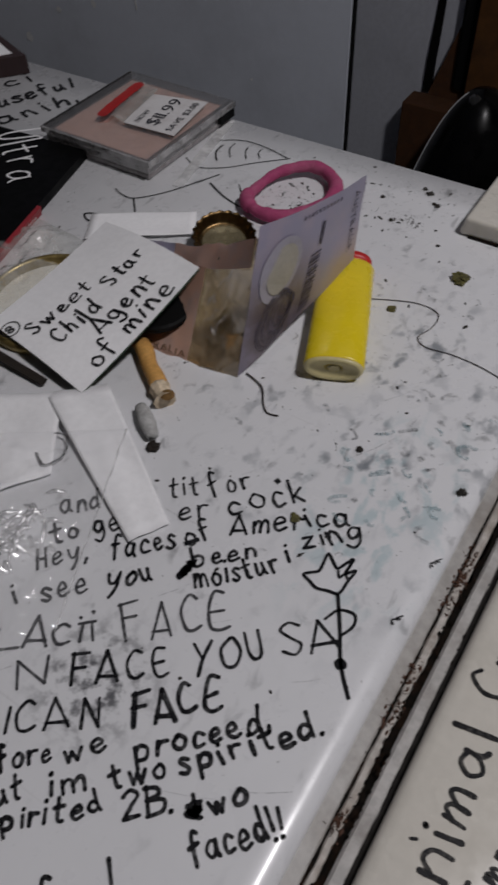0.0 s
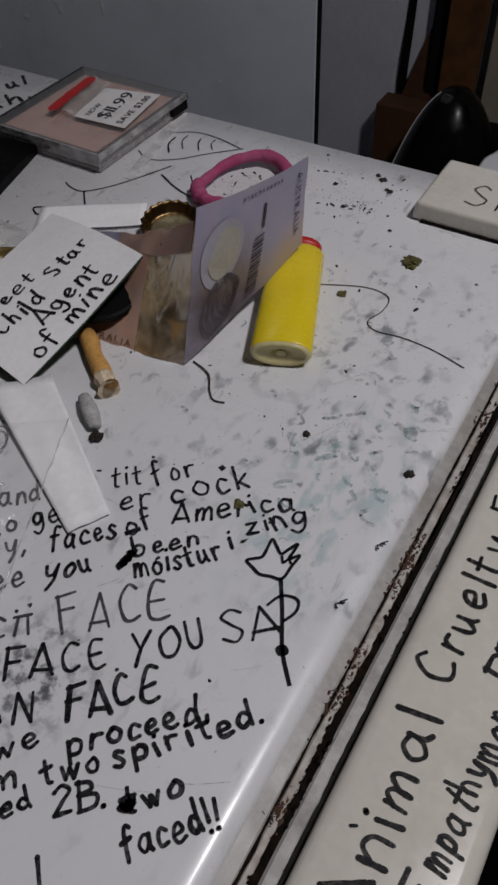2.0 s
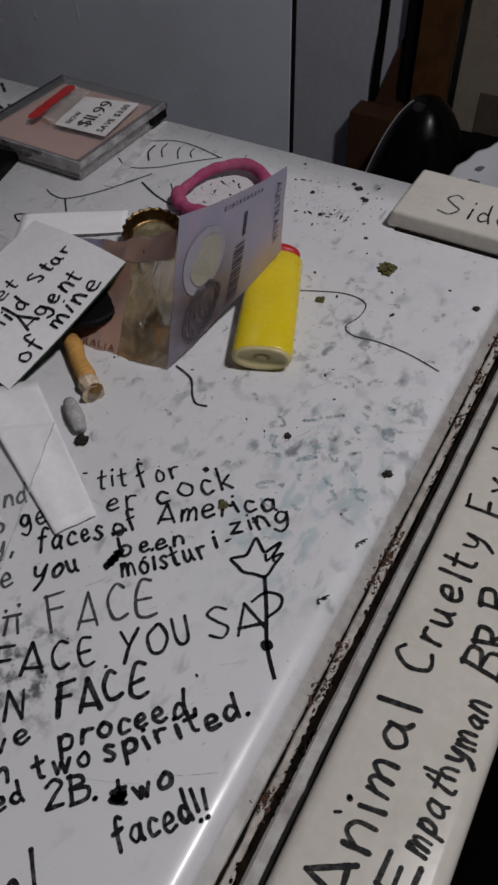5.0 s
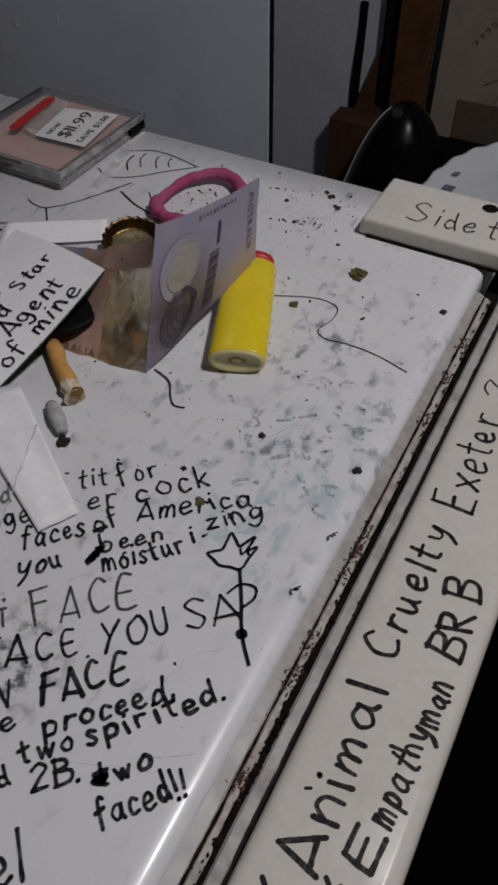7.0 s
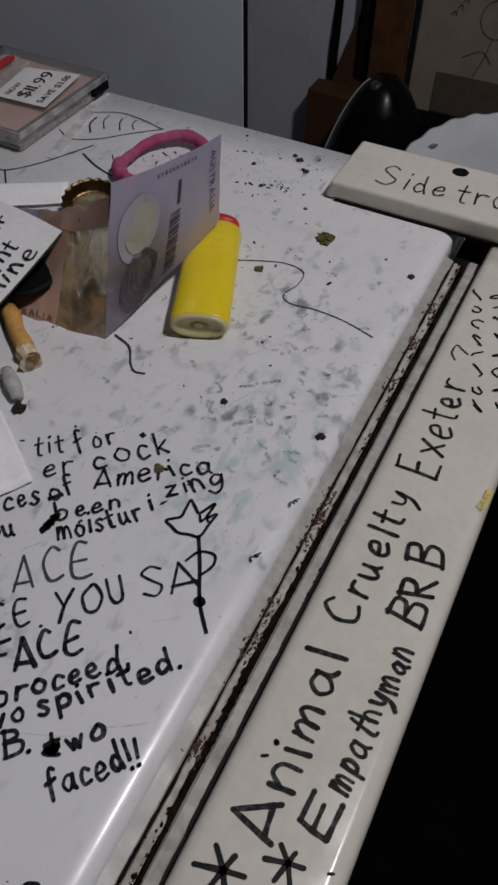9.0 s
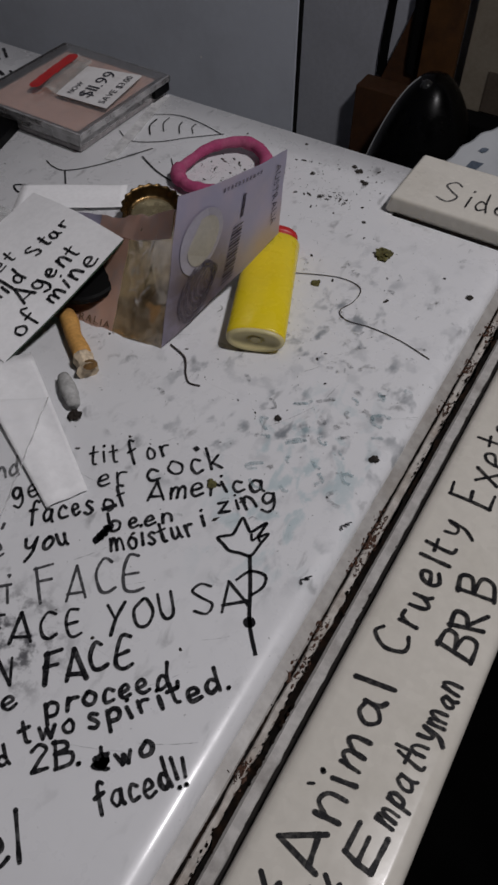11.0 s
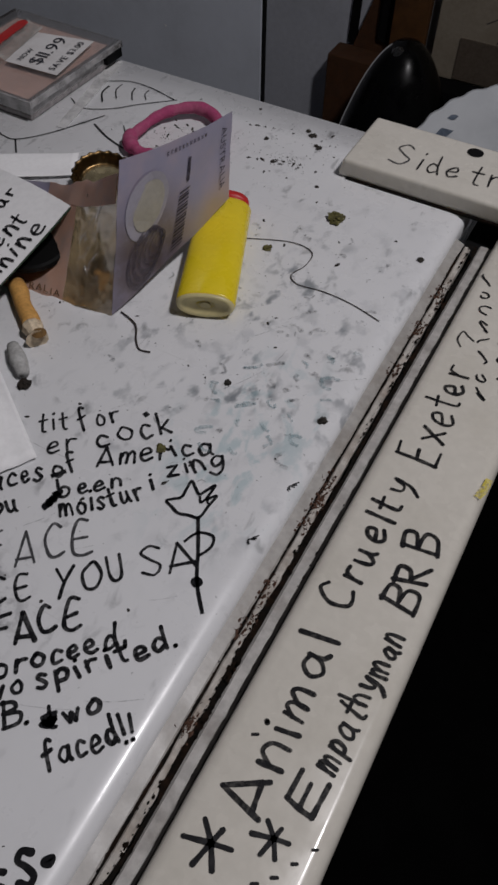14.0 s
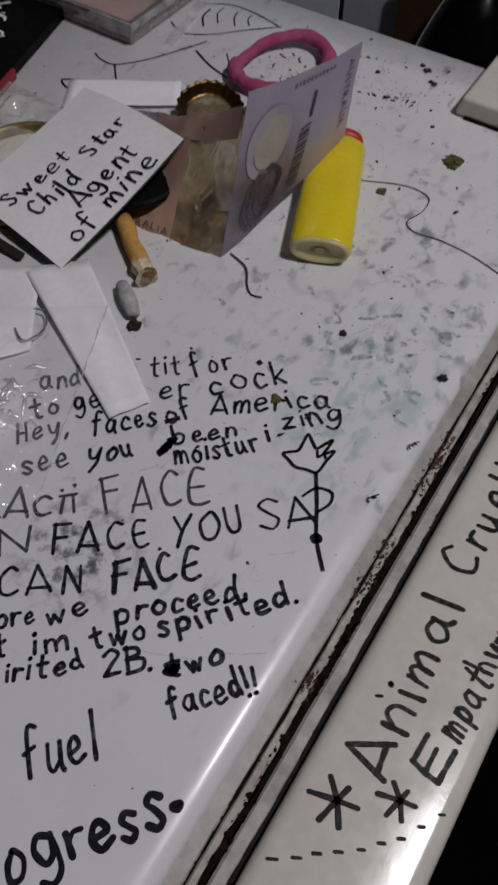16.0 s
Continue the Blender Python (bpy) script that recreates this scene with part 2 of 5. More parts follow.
# Milky white body and strong gloss put the folds' glints into the material.
CLEAR_FOLD = see_through("whitened_glossy_fold", (0.99, 0.99, 0.995), 0.22, 0.24, 150, (0.95, 0.95, 0.95), 5.0, 0.6)
TAPE = see_through("clear_tape", (0.97, 0.97, 0.97), 0.60, 0.12, 90, (0.9, 0.9, 0.9), 2.0)
CLEAR_BAG = see_through("cloudy_bag_film", (0.90, 0.91, 0.90), 0.30, 0.14, 90, (0.66, 0.66, 0.62))
ACRYLIC = see_through("clear_acrylic", (0.98, 0.98, 0.98), 0.05, 0.06, 200, (0.7, 0.7, 0.7), 1.4)
SMOKE = see_through("smoky_acrylic_edge", (0.86, 0.85, 0.85), 0.10, 0.07, 60, (0.45, 0.44, 0.44), 3.0, 0.5)
FROST = see_through("frosted_acrylic_edge", (0.80, 0.79, 0.79), 0.55, 0.12, 90, (0.50, 0.49, 0.49), 2.5, 0.4)
# Dark internal reflection of a clear edge, put into the colour.
EDGE_DARK = plain("dark_reflection_edge", (0.022, 0.020, 0.020), 0.3, vary=0.3, dirt=(0.03, 0.028, 0.028), bump=0.1, coat=0.1, spec=0.3)
BASE_GREY = plain("greyish_case_base", (0.30, 0.28, 0.28), 0.3, vary=0.3, dirt=(0.10, 0.085, 0.085), bump=0.1, coat=0.4, coarse=60)
RED_INK = plain("red_marker", (0.40, 0.012, 0.012), 0.4, vary=0.15, dirt=(0.30, 0.01, 0.01), coarse=60)
SCREW_BLACK = plain("matt_black_plastic", (0.003, 0.003, 0.003), 0.6, spec=0.15)
BLACK_CARD = plain("black_card", (0.002, 0.002, 0.0025), 0.5, vary=0.3, bump=0.05, spec=0.12)
BORDER = plain("dark_brown_border", (0.09, 0.06, 0.05), 0.5)
RED_DARK = plain("dark_maroon_card", (0.035, 0.018, 0.018), 0.5)
RED_EDGE = plain("dark_red_edge", (0.30, 0.02, 0.03), 0.5)
SKIN_TONE = plain("peach_insert", (0.66, 0.42, 0.34), 0.5, vary=0.08, dirt=(0.42, 0.25, 0.19), coarse=30)
TAN = plain("cork_filter_paper", (0.62, 0.33, 0.09), 0.7, vary=0.18, dirt=(0.42, 0.20, 0.05), grain=80, coarse=60)
ASH = plain("grey_ash", (0.46, 0.46, 0.45), 0.9, vary=0.2, dirt=(0.30, 0.29, 0.28), grain=90, coarse=80, bump=0.6)
# Black of the charred tip, also used for the shade under the card.
CHAR_AND_SHADE = plain("char_and_card_shade", (0.02, 0.014, 0.01), 0.9, vary=0.4)
SCORCH = plain("scorched_fibre", (0.20, 0.11, 0.035), 0.9, vary=0.3, dirt=(0.07, 0.035, 0.012), coarse=150)
FIBRE = plain("burnt_filter_fibre", (0.70, 0.58, 0.42), 0.9, vary=0.25, dirt=(0.20, 0.11, 0.05), coarse=120)
GREEN = plain("dried_herb", (0.12, 0.11, 0.035), 0.9, vary=0.5, dirt=(0.07, 0.05, 0.02), coarse=150)
SOIL = plain("dark_crumbs", (0.035, 0.03, 0.025), 0.9, vary=0.5)
STRAND = plain("dark_strand", (0.03, 0.02, 0.018), 0.5)
GREY_PAINT = plain("grey_door_paint", (0.68, 0.72, 0.80), 0.45, vary=0.02, dirt=(0.54, 0.57, 0.63), grain=12, coarse=2.2, bump=0.08)
# Pale colour of the door's chips and of the pot's painted rim reflection.
FLECK = plain("pale_chip_and_glint", (0.86, 0.87, 0.88), 0.6)
GREY_WALL = plain("grey_wall_paint", (0.62, 0.64, 0.70), 0.6, vary=0.06, dirt=(0.52, 0.54, 0.59), grain=12, coarse=2)
CARDBOARD = plain("brown_cardboard", (0.085, 0.033, 0.011), 0.9, vary=0.12, dirt=(0.04, 0.018, 0.008), grain=12, coarse=5)
WOOD = plain("varnished_wood", (0.125, 0.052, 0.014), 0.6, vary=0.2, dirt=(0.045, 0.018, 0.007), grain=6, coarse=7)
BLACK_GLOSS = plain("black_enamel", (0.0015, 0.0015, 0.0018), 0.26, vary=0.1, bump=0.02, grain=8, spec=0.25)
CANVAS = plain("cream_canvas", (0.36, 0.31, 0.24), 0.8, vary=0.08, dirt=(0.26, 0.215, 0.155), grain=20, coarse=5)
CANVAS_DARK = plain("brown_label", (0.135, 0.105, 0.078), 0.8, vary=0.2, grain=20, coarse=12)
CHINA = plain("white_china", (0.80, 0.83, 0.86), 0.14, vary=0.02, dirt=(0.66, 0.69, 0.73), bump=0.0, grain=5, coarse=4, coat=0.3)
BLUE_LEAF = plain("grey_blue_glaze", (0.16, 0.20, 0.26), 0.2, vary=0.2, grain=30)
# Near-black on purpose: the floor's darkness sits in its colour.
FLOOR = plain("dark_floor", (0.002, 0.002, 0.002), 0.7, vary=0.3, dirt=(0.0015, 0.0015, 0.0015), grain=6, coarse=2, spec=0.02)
ROOM = plain("dull_room_paint", (0.42, 0.41, 0.40), 0.8, vary=0.05, grain=5, coarse=1)


# ---- building helpers ----
def mesh_from(name, verts, faces, mat, smooth=False):
    me = bpy.data.meshes.new(name)
    me.from_pydata([tuple(v) for v in verts], [], faces)
    me.materials.append(mat)
    if smooth:
        me.polygons.foreach_set("use_smooth", [True] * len(me.polygons))
    me.update()
    return me


def adopt(ob, parent):
    if parent is not None:
        ob.parent = parent
        if parent.type == "EMPTY":
            ob.matrix_parent_inverse = parent.matrix_basis.inverted()
    return ob


def part(name, bm, mat, parent, label="", smooth=False):
    """Links a bmesh, or a (verts, faces) pair, as one mesh object under a thing or part."""
    if isinstance(bm, tuple):
        me = mesh_from(name, bm[0], bm[1], mat, smooth)
    else:
        bmesh.ops.recalc_face_normals(bm, faces=bm.faces)
        me = bpy.data.meshes.new(name)
        bm.to_mesh(me)
        bm.free()
        me.materials.append(mat)
        if smooth:
            me.polygons.foreach_set("use_smooth", [True] * len(me.polygons))
    return tagged(adopt(new(name, me), parent), label=label)


def thing(name, base, label, category, group="", kind=""):
    e = new(name)
    e.empty_display_size = 0.02
    e.location = base
    return tagged(e, label, category, group, kind)


def box(x0, y0, z0, x1, y1, z1, bevel=0.0, seg=3):
    bm = bmesh.new()
    bmesh.ops.create_cube(bm, size=1, matrix=Matrix.LocRotScale(((x0 + x1) / 2, (y0 + y1) / 2, (z0 + z1) / 2), None, (x1 - x0, y1 - y0, z1 - z0)))
    if bevel:
        bmesh.ops.bevel(bm, geom=bm.edges[:], offset=bevel, segments=seg, profile=0.6, affect="EDGES")
    return bm


def moved(bm, m):
    bmesh.ops.transform(bm, matrix=m, verts=bm.verts)
    return bm


def slab(corners, thick, nu=1, nv=1, wave=None, single=False):
    """A thin sheet over four corners (start, along u, opposite, along v), with thickness; wave(u, v) lifts it along its normal."""
    a, b, c, d = [Vector(p) for p in corners]
    n = (b - a).cross(d - a).normalized()
    top, count = [], (nu + 1) * (nv + 1)
    for j in range(nv + 1):
        for i in range(nu + 1):
            u, v = i / nu, j / nv
            p = a * (1 - u) * (1 - v) + b * u * (1 - v) + c * u * v + d * (1 - u) * v
            top.append(p + n * (wave(u, v) if wave else 0.0))
    at = lambda i, j: j * (nu + 1) + i
    faces = []
    for j in range(nv):
        for i in range(nu):
            q = (at(i, j), at(i + 1, j), at(i + 1, j + 1), at(i, j + 1))
            faces.append(q)
            if not single:
                faces.append(tuple(k + count for k in reversed(q)))
    if single:
        return top, faces
    low = [p - n * thick for p in top]
    rim = [at(i, 0) for i in range(nu)] + [at(nu, j) for j in range(nv)] + [at(i, nv) for i in range(nu, 0, -1)] + [at(0, j) for j in range(nv, 0, -1)]
    for k in range(len(rim)):
        p, q = rim[k], rim[(k + 1) % len(rim)]
        faces.append((q, p, p + count, q + count))
    return top + low, faces


def spline(points, steps=8, closed=False):
    pts = [Vector(p) for p in points]
    out, n = [], len(pts)
    for i in range(n if closed else n - 1):
        p0 = pts[(i - 1) % n] if closed or i else pts[0]
        p1, p2 = pts[i], pts[(i + 1) % n]
        p3 = pts[(i + 2) % n] if closed or i + 2 < n else pts[-1]
        for k in range(steps):
            t = k / steps
            out.append(0.5 * (2 * p1 + (p2 - p0) * t + (2 * p0 - 5 * p1 + 4 * p2 - p3) * t * t + (3 * p1 - p0 - 3 * p2 + p3) * t ** 3))
    if not closed:
        out.append(pts[-1])
    return out


def tube(path, radius, sides=10, closed=False):
    """A round tube along a path; radius may be a function of 0..1."""
    verts, faces, n = [], [], len(path)
    for i, p in enumerate(path):
        a = path[i - 1] if i or closed else path[0]
        b = path[(i + 1) % n] if i + 1 < n or closed else path[-1]
        d = (b - a).normalized()
        side = d.cross(Vector((0, 0, 1)))
        side = side.normalized() if side.length > 1e-4 else Vector((1, 0, 0))
        up = side.cross(d)
        r = radius(i / max(1, n - 1)) if callable(radius) else radius
        verts += [p + r * (side * math.cos(2 * math.pi * k / sides) + up * math.sin(2 * math.pi * k / sides)) for k in range(sides)]
    for i in range(n if closed else n - 1):
        j = (i + 1) % n
        faces += [(i * sides + k, i * sides + (k + 1) % sides, j * sides + (k + 1) % sides, j * sides + k) for k in range(sides)]
    if not closed:
        faces += [tuple(reversed(range(sides))), tuple((n - 1) * sides + k for k in range(sides))]
    return verts, faces


def lathe(profile, sides=32, flute=None):
    """Turns (radius, height) pairs round the z axis; flute(angle, index) scales the radius."""
    verts, faces = [], []
    for i, (r, z) in enumerate(profile):
        for k in range(sides):
            a = 2 * math.pi * k / sides
            f = flute(a, i) if flute else 1.0
            verts.append(Vector((r * f * math.cos(a), r * f * math.sin(a), z)))
    for i in range(len(profile) - 1):
        faces += [(i * sides + k, i * sides + (k + 1) % sides, (i + 1) * sides + (k + 1) % sides, (i + 1) * sides + k) for k in range(sides)]
    return verts, faces


def shifted(vf, m):
    return [m @ Vector(v) for v in vf[0]], vf[1]


def ribbon(points, width, steps=8, closed=False, rough=0.18):
    """A pen line on a flat surface (2D points), with the swelling of a hand-held marker."""
    path = spline([(p[0], p[1], 0) for p in points], steps, closed)
    verts, faces, n = [], [], len(path)
    for i, p in enumerate(path):
        a, b = path[max(0, i - 1)], path[min(n - 1, i + 1)]
        if closed:
            a, b = path[i - 1], path[(i + 1) % n]
        d = (b - a).normalized() if (b - a).length > 1e-9 else Vector((1, 0, 0))
        s = Vector((-d.y, d.x, 0)) * width * 0.5 * (1 + rough * noise.noise(p * 300))
        verts += [p + s, p - s]
    for i in range(n if closed else n - 1):
        j = (i + 1) % n
        faces.append((2 * i, 2 * i + 1, 2 * j + 1, 2 * j))
    return verts, faces


GLYPHS = {}


def glyph(ch, bold):
    """One letter of the built-in font as vertices and faces, one unit per em, with its left and right edge."""
    if (ch, bold) not in GLYPHS:
        cu = bpy.data.curves.new("letter", "FONT")
        cu.body, cu.resolution_u, cu.offset = ch, 3, bold
        ob = bpy.data.objects.new("letter", cu)
        scene.collection.objects.link(ob)
        bpy.context.view_layer.update()
        me = bpy.data.meshes.new_from_object(ob)
        gm = bmesh.new()
        gm.from_mesh(me)
        bmesh.ops.subdivide_edges(gm, edges=[e for e in gm.edges if e.calc_length() > 0.16], cuts=3, use_grid_fill=False)
        bmesh.ops.triangulate(gm, faces=gm.faces[:])
        gm.verts.index_update()
        verts = [v.co.copy() for v in gm.verts]
        faces = [tuple(v.index for v in f.verts) for f in gm.faces]
        gm.free()
        bpy.data.objects.remove(ob)
        bpy.data.meshes.remove(me)
        xs = [v.x for v in verts] or [0, 0.3]
        GLYPHS[ch, bold] = verts, faces, min(xs), max(xs)
    return GLYPHS[ch, bold]


def script(text, length, height, bold=0.0, gap=0.10):
    """Printed letters along +x from the origin: length, and height of the capitals, in metres."""
    verts, faces, x = [], [], 0.0
    for ch in text:
        if ch == " ":
            x += 0.36
            continue
        gv, gf, lo, hi = glyph(ch, bold)
        base = len(verts)
        verts += [Vector((x + v.x - lo, v.y, 0)) for v in gv]
        faces += [tuple(base + k for k in f) for f in gf]
        x += hi - lo + gap
    wide = max(x - gap, 0.01)
    return [Vector((v.x * length / wide, v.y * height / 0.73, 0)) for v in verts], faces


HAND = {}


def letter(ch, *strokes):
    """One letter of the marker hand: pen strokes in a box whose capitals are 1 high, baseline at 0."""
    HAND[ch] = strokes


letter("a", [(.42, .48), (.20, .55), (.02, .28), (.14, .02), (.36, .16), (.43, .48)], [(.43, .52), (.42, .15), (.53, .0)])
letter("b", [(.03, 1), (.03, 0)], [(.03, .32), (.22, .54), (.43, .38), (.36, .06), (.15, -.02), (.03, .10)])
letter("c", [(.40, .46), (.20, .56), (.02, .30), (.12, .03), (.40, .08)])
letter("d", [(.40, .42), (.20, .52), (.02, .25), (.15, .0), (.40, .16)], [(.42, 1), (.41, .4), (.46, 0)])
letter("e", [(.05, .24), (.36, .33), (.29, .55), (.10, .46), (.02, .2), (.16, .0), (.44, .10)])
letter("f", [(.42, .92), (.25, 1), (.16, .75), (.13, -.08)], [(.0, .50), (.36, .56)])
letter("g", [(.40, .48), (.18, .55), (.02, .3), (.15, .05), (.36, .2), (.42, .5)], [(.42, .52), (.42, -.08), (.24, -.36), (.0, -.24)])
letter("h", [(.03, 1), (.02, 0)], [(.03, .3), (.2, .54), (.36, .4), (.40, 0)])
letter("i", [(.03, .52), (.04, 0)], [(.05, .80), (.07, .83)])
letter("k", [(.03, 1), (.02, 0)], [(.38, .58), (.05, .26)], [(.12, .32), (.42, 0)])
letter("l", [(.03, 1), (.05, 0)])
letter("m", [(.02, .52), (.03, 0)], [(.03, .28), (.16, .53), (.28, .4), (.29, .02)], [(.29, .28), (.44, .53), (.56, .4), (.60, 0)])
letter("n", [(.02, .52), (.03, 0)], [(.03, .28), (.2, .55), (.36, .4), (.40, 0)])
letter("o", [(.24, .55), (.03, .32), (.10, .03), (.32, .04), (.43, .34), (.27, .55), (.18, .52)])
letter("p", [(.04, .52), (.03, -.32)], [(.04, .34), (.2, .55), (.41, .4), (.34, .08), (.06, .05)])
letter("r", [(.02, .52), (.04, 0)], [(.04, .28), (.16, .50), (.36, .50)])
letter("s", [(.38, .50), (.18, .57), (.06, .42), (.22, .28), (.36, .12), (.2, -.02), (.0, .06)])
letter("t", [(.19, .88), (.17, .1), (.32, .0)], [(.0, .54), (.38, .60)])
letter("u", [(.02, .52), (.04, .12), (.18, .0), (.36, .2)], [(.38, .52), (.38, .15), (.47, 0)])
letter("w", [(.0, .50), (.12, .02)], [(.12, .02), (.26, .40)], [(.26, .40), (.38, .02)], [(.38, .02), (.56, .55)])
letter("x", [(.0, .52), (.42, .0)], [(.42, .56), (.02, .0)])
letter("y", [(.02, .52), (.10, .2), (.28, .18), (.40, .5)], [(.43, .55), (.34, .0), (.12, -.34)])
letter("z", [(.02, .50), (.38, .53)], [(.38, .53), (.02, .03)], [(.02, .03), (.44, .02)])
letter("A", [(.30, 1), (.0, 0)], [(.30, 1), (.64, 0)], [(.06, .20), (.60, .18)])
letter("B", [(.05, 1), (.04, 0)], [(.0, .96), (.38, .93), (.42, .64), (.08, .52)], [(.08, .52), (.5, .42), (.48, .05), (.0, .0)])
letter("C", [(.50, .86), (.30, 1), (.04, .6), (.10, .12), (.30, 0), (.54, .12)])
letter("E", [(.08, 1), (.05, .5), (.04, 0)], [(.08, .98), (.48, 1)], [(.06, .52), (.38, .53)], [(.04, .02), (.50, .0)])
letter("F", [(.05, .97), (.03, 0)], [(.0, .94), (.52, 1)], [(.04, .52), (.42, .56)])
letter("H", [(.03, 1), (.03, 0)], [(.44, 1), (.43, 0)], [(.03, .48), (.44, .53)])
letter("I", [(.03, 1), (.04, 0)])
letter("K", [(.0, .80), (.48, .86)], [(.12, .80), (.06, 0)], [(.38, .84), (.44, .0)])
letter("L", [(.04, 1), (.03, .03)], [(.03, .03), (.44, .0)])
letter("M", [(.03, 0), (.08, 1)], [(.08, 1), (.30, .35)], [(.30, .35), (.52, 1)], [(.52, 1), (.60, 0)])
letter("N", [(.03, 0), (.05, .98)], [(.05, .98), (.46, .04)], [(.46, .04), (.49, 1)])
letter("O", [(.32, 1), (.05, .62), (.10, .10), (.38, .02), (.58, .45), (.40, .97), (.26, .98)])
letter("R", [(.05, 1), (.04, 0)], [(.0, .95), (.40, .92), (.38, .60), (.08, .48)], [(.14, .48), (.52, .0)])
letter("S", [(.46, .88), (.25, 1), (.06, .80), (.25, .54), (.45, .30), (.30, .02), (.02, .10)])
letter("U", [(.03, 1), (.05, .3), (.2, .0), (.42, .15), (.47, 1)])
letter("Y", [(.0, 1), (.22, .5)], [(.52, 1), (.24, .5), (.08, -.12)])
letter("2", [(.04, .80), (.22, 1), (.42, .78), (.25, .4), (.03, .03)], [(.03, .03), (.50, .05)])
letter("8", [(.25, .5), (.05, .75), (.25, 1), (.42, .75), (.25, .5), (.04, .22), (.25, 0), (.45, .22), (.25, .5)])
letter("!", [(.10, 1.05), (.05, .32)], [(.02, .02), (.04, .05)])
letter("?", [(.0, .75), (.16, 1), (.38, .85), (.30, .55), (.22, .2)])
letter(",", [(.07, .10), (.0, -.16)])
letter(".", [(.02, .03), (.05, .06)])
letter("\u03b5", [(.50, .97), (.22, 1), (.04, .62), (.06, .14), (.28, 0), (.54, .08)], [(.06, .48), (.44, .54)])  # the hand's rounded capital E


def pen_stroke(points, width, lift):
    """One stroke of a felt pen: a swelling line with round ends."""
    v, f = ribbon(points, width, 7, rough=0.30)
    n, m = len(v), len(f)
    verts = [Vector((q.x, q.y, lift)) for q in v]
    faces = [tuple(q) for q in f]
    for a, b, grow in ((v[0], v[1], 1.05), (v[-2], v[-1], 0.95)):
        c, r, base = (a + b) / 2, (a - b).length / 2 * grow, len(verts)
        verts += [Vector((c.x + r * math.cos(k * math.pi / 5), c.y + r * math.sin(k * math.pi / 5), lift + 0.000004)) for k in range(10)]
        faces.append(tuple(range(base, base + 10)))
    return verts, faces


def handwritten(text, length, height, width, wobble=1.0, slant=0.0, gap=0.27):
    """A word in a loose marker hand along +x from the origin: its length, the height of its capitals and the width of the pen."""
    rnd = random.Random(text + str(round(length, 4)))
    lines, x, wide = [], 0.0, 0.01
    for ch in text:
        if ch == " ":
            x += 0.30
            continue
        turn, grow = radians(rnd.uniform(-7, 7) * wobble), 1 + rnd.uniform(-0.10, 0.10) * wobble
        lift, lean, seed = rnd.uniform(-0.06, 0.06) * wobble, rnd.uniform(-0.12, 0.12) * wobble + slant, rnd.uniform(0, 50)
        right = 0.0
        for stroke in HAND[ch]:
            path = []
            for px, py in stroke:
                w = noise.noise_vector(Vector((px * 2.1, py * 2.1, seed))) * 0.07 * wobble
                qx, qy = px * grow + w.x + lean * py, py * grow + w.y
                path.append((x + qx * math.cos(turn) - qy * math.sin(turn), qx * math.sin(turn) + qy * math.cos(turn) + lift))
                right = max(right, px * grow)
            lines.append(path)
        wide, x = x + right, x + right + gap * rnd.uniform(0.75, 1.25)
    verts, faces = [], []
    for k, path in enumerate(lines):
        v, f = pen_stroke([(px * length / wide, py * height) for px, py in path], width * rnd.uniform(0.78, 1.06), 0.00001 * (k % 7))
        faces += [tuple(len(verts) + i for i in q) for q in f]
        verts += v
    return verts, faces


def on_line(vf, x0, y0, x1, y1, z):
    return shifted(vf, Matrix.Translation((x0, y0, z)) @ Matrix.Rotation(math.atan2(y1 - y0, x1 - x0), 4, "Z"))


def write(text, x0, y0, x1, y1, height, z, parent, ink, width=0.0010, wobble=1.0, slant=0.0):
    vf = handwritten(text, math.hypot(x1 - x0, y1 - y0), height, width, wobble, slant)
    return part("handwriting", on_line(vf, x0, y0, x1, y1, z), ink, parent)


def stamp(text, x0, y0, x1, y1, height, z, parent, ink, bold=0.0):
    """Machine-printed words."""
    return part("lettering", on_line(script(text, math.hypot(x1 - x0, y1 - y0), height, bold), x0, y0, x1, y1, z), ink, parent)


def draw(points, width, z, parent, ink, closed=False, name="pen_line"):
    v, f = ribbon(points, width, closed=closed)
    return part(name, ([p + Vector((0, 0, z)) for p in v], f), ink, parent)


def extrude_y(profile, y0, y1, cuts=1, jitter=0.0):
    """A strip whose (x, z) cross-section runs along y."""
    verts, faces, n = [], [], len(profile)
    for j in range(cuts + 1):
        y = y0 + (y1 - y0) * j / cuts
        for i, (x, z) in enumerate(profile):
            w = jitter * (noise.noise(Vector((i * 3.1, y * 90, 0.5))) + 0.7 * noise.noise(Vector((i * 5.7, y * 310, 4.5))))
            verts.append(Vector((x + w, y, z + w * 0.6)))
    for j in range(cuts):
        for i in range(n):
            a, b = j * n + i, j * n + (i + 1) % n
            faces.append((a, b, b + n, a + n))
    faces += [tuple(reversed(range(n))), tuple(cuts * n + i for i in range(n))]
    return verts, faces


# ---- the room ----
FLOOR_Z = -0.90
tagged(part("floor", box(-2.4, -2.2, FLOOR_Z - 0.1, 1.8, 1.6, FLOOR_Z), FLOOR, None), "worn floor, its shadow put into a near-black colour", "floor", kind="structure")
tagged(part("ceiling", box(-2.4, -2.2, 1.55, 1.8, 1.6, 1.65), ROOM, None), "plain painted ceiling", "ceiling", kind="structure")
tagged(part("wall_north", box(-2.4, 1.32, FLOOR_Z, 1.8, 1.42, 1.55), GREY_WALL, None), "grey painted wall in shade", "wall", kind="structure")
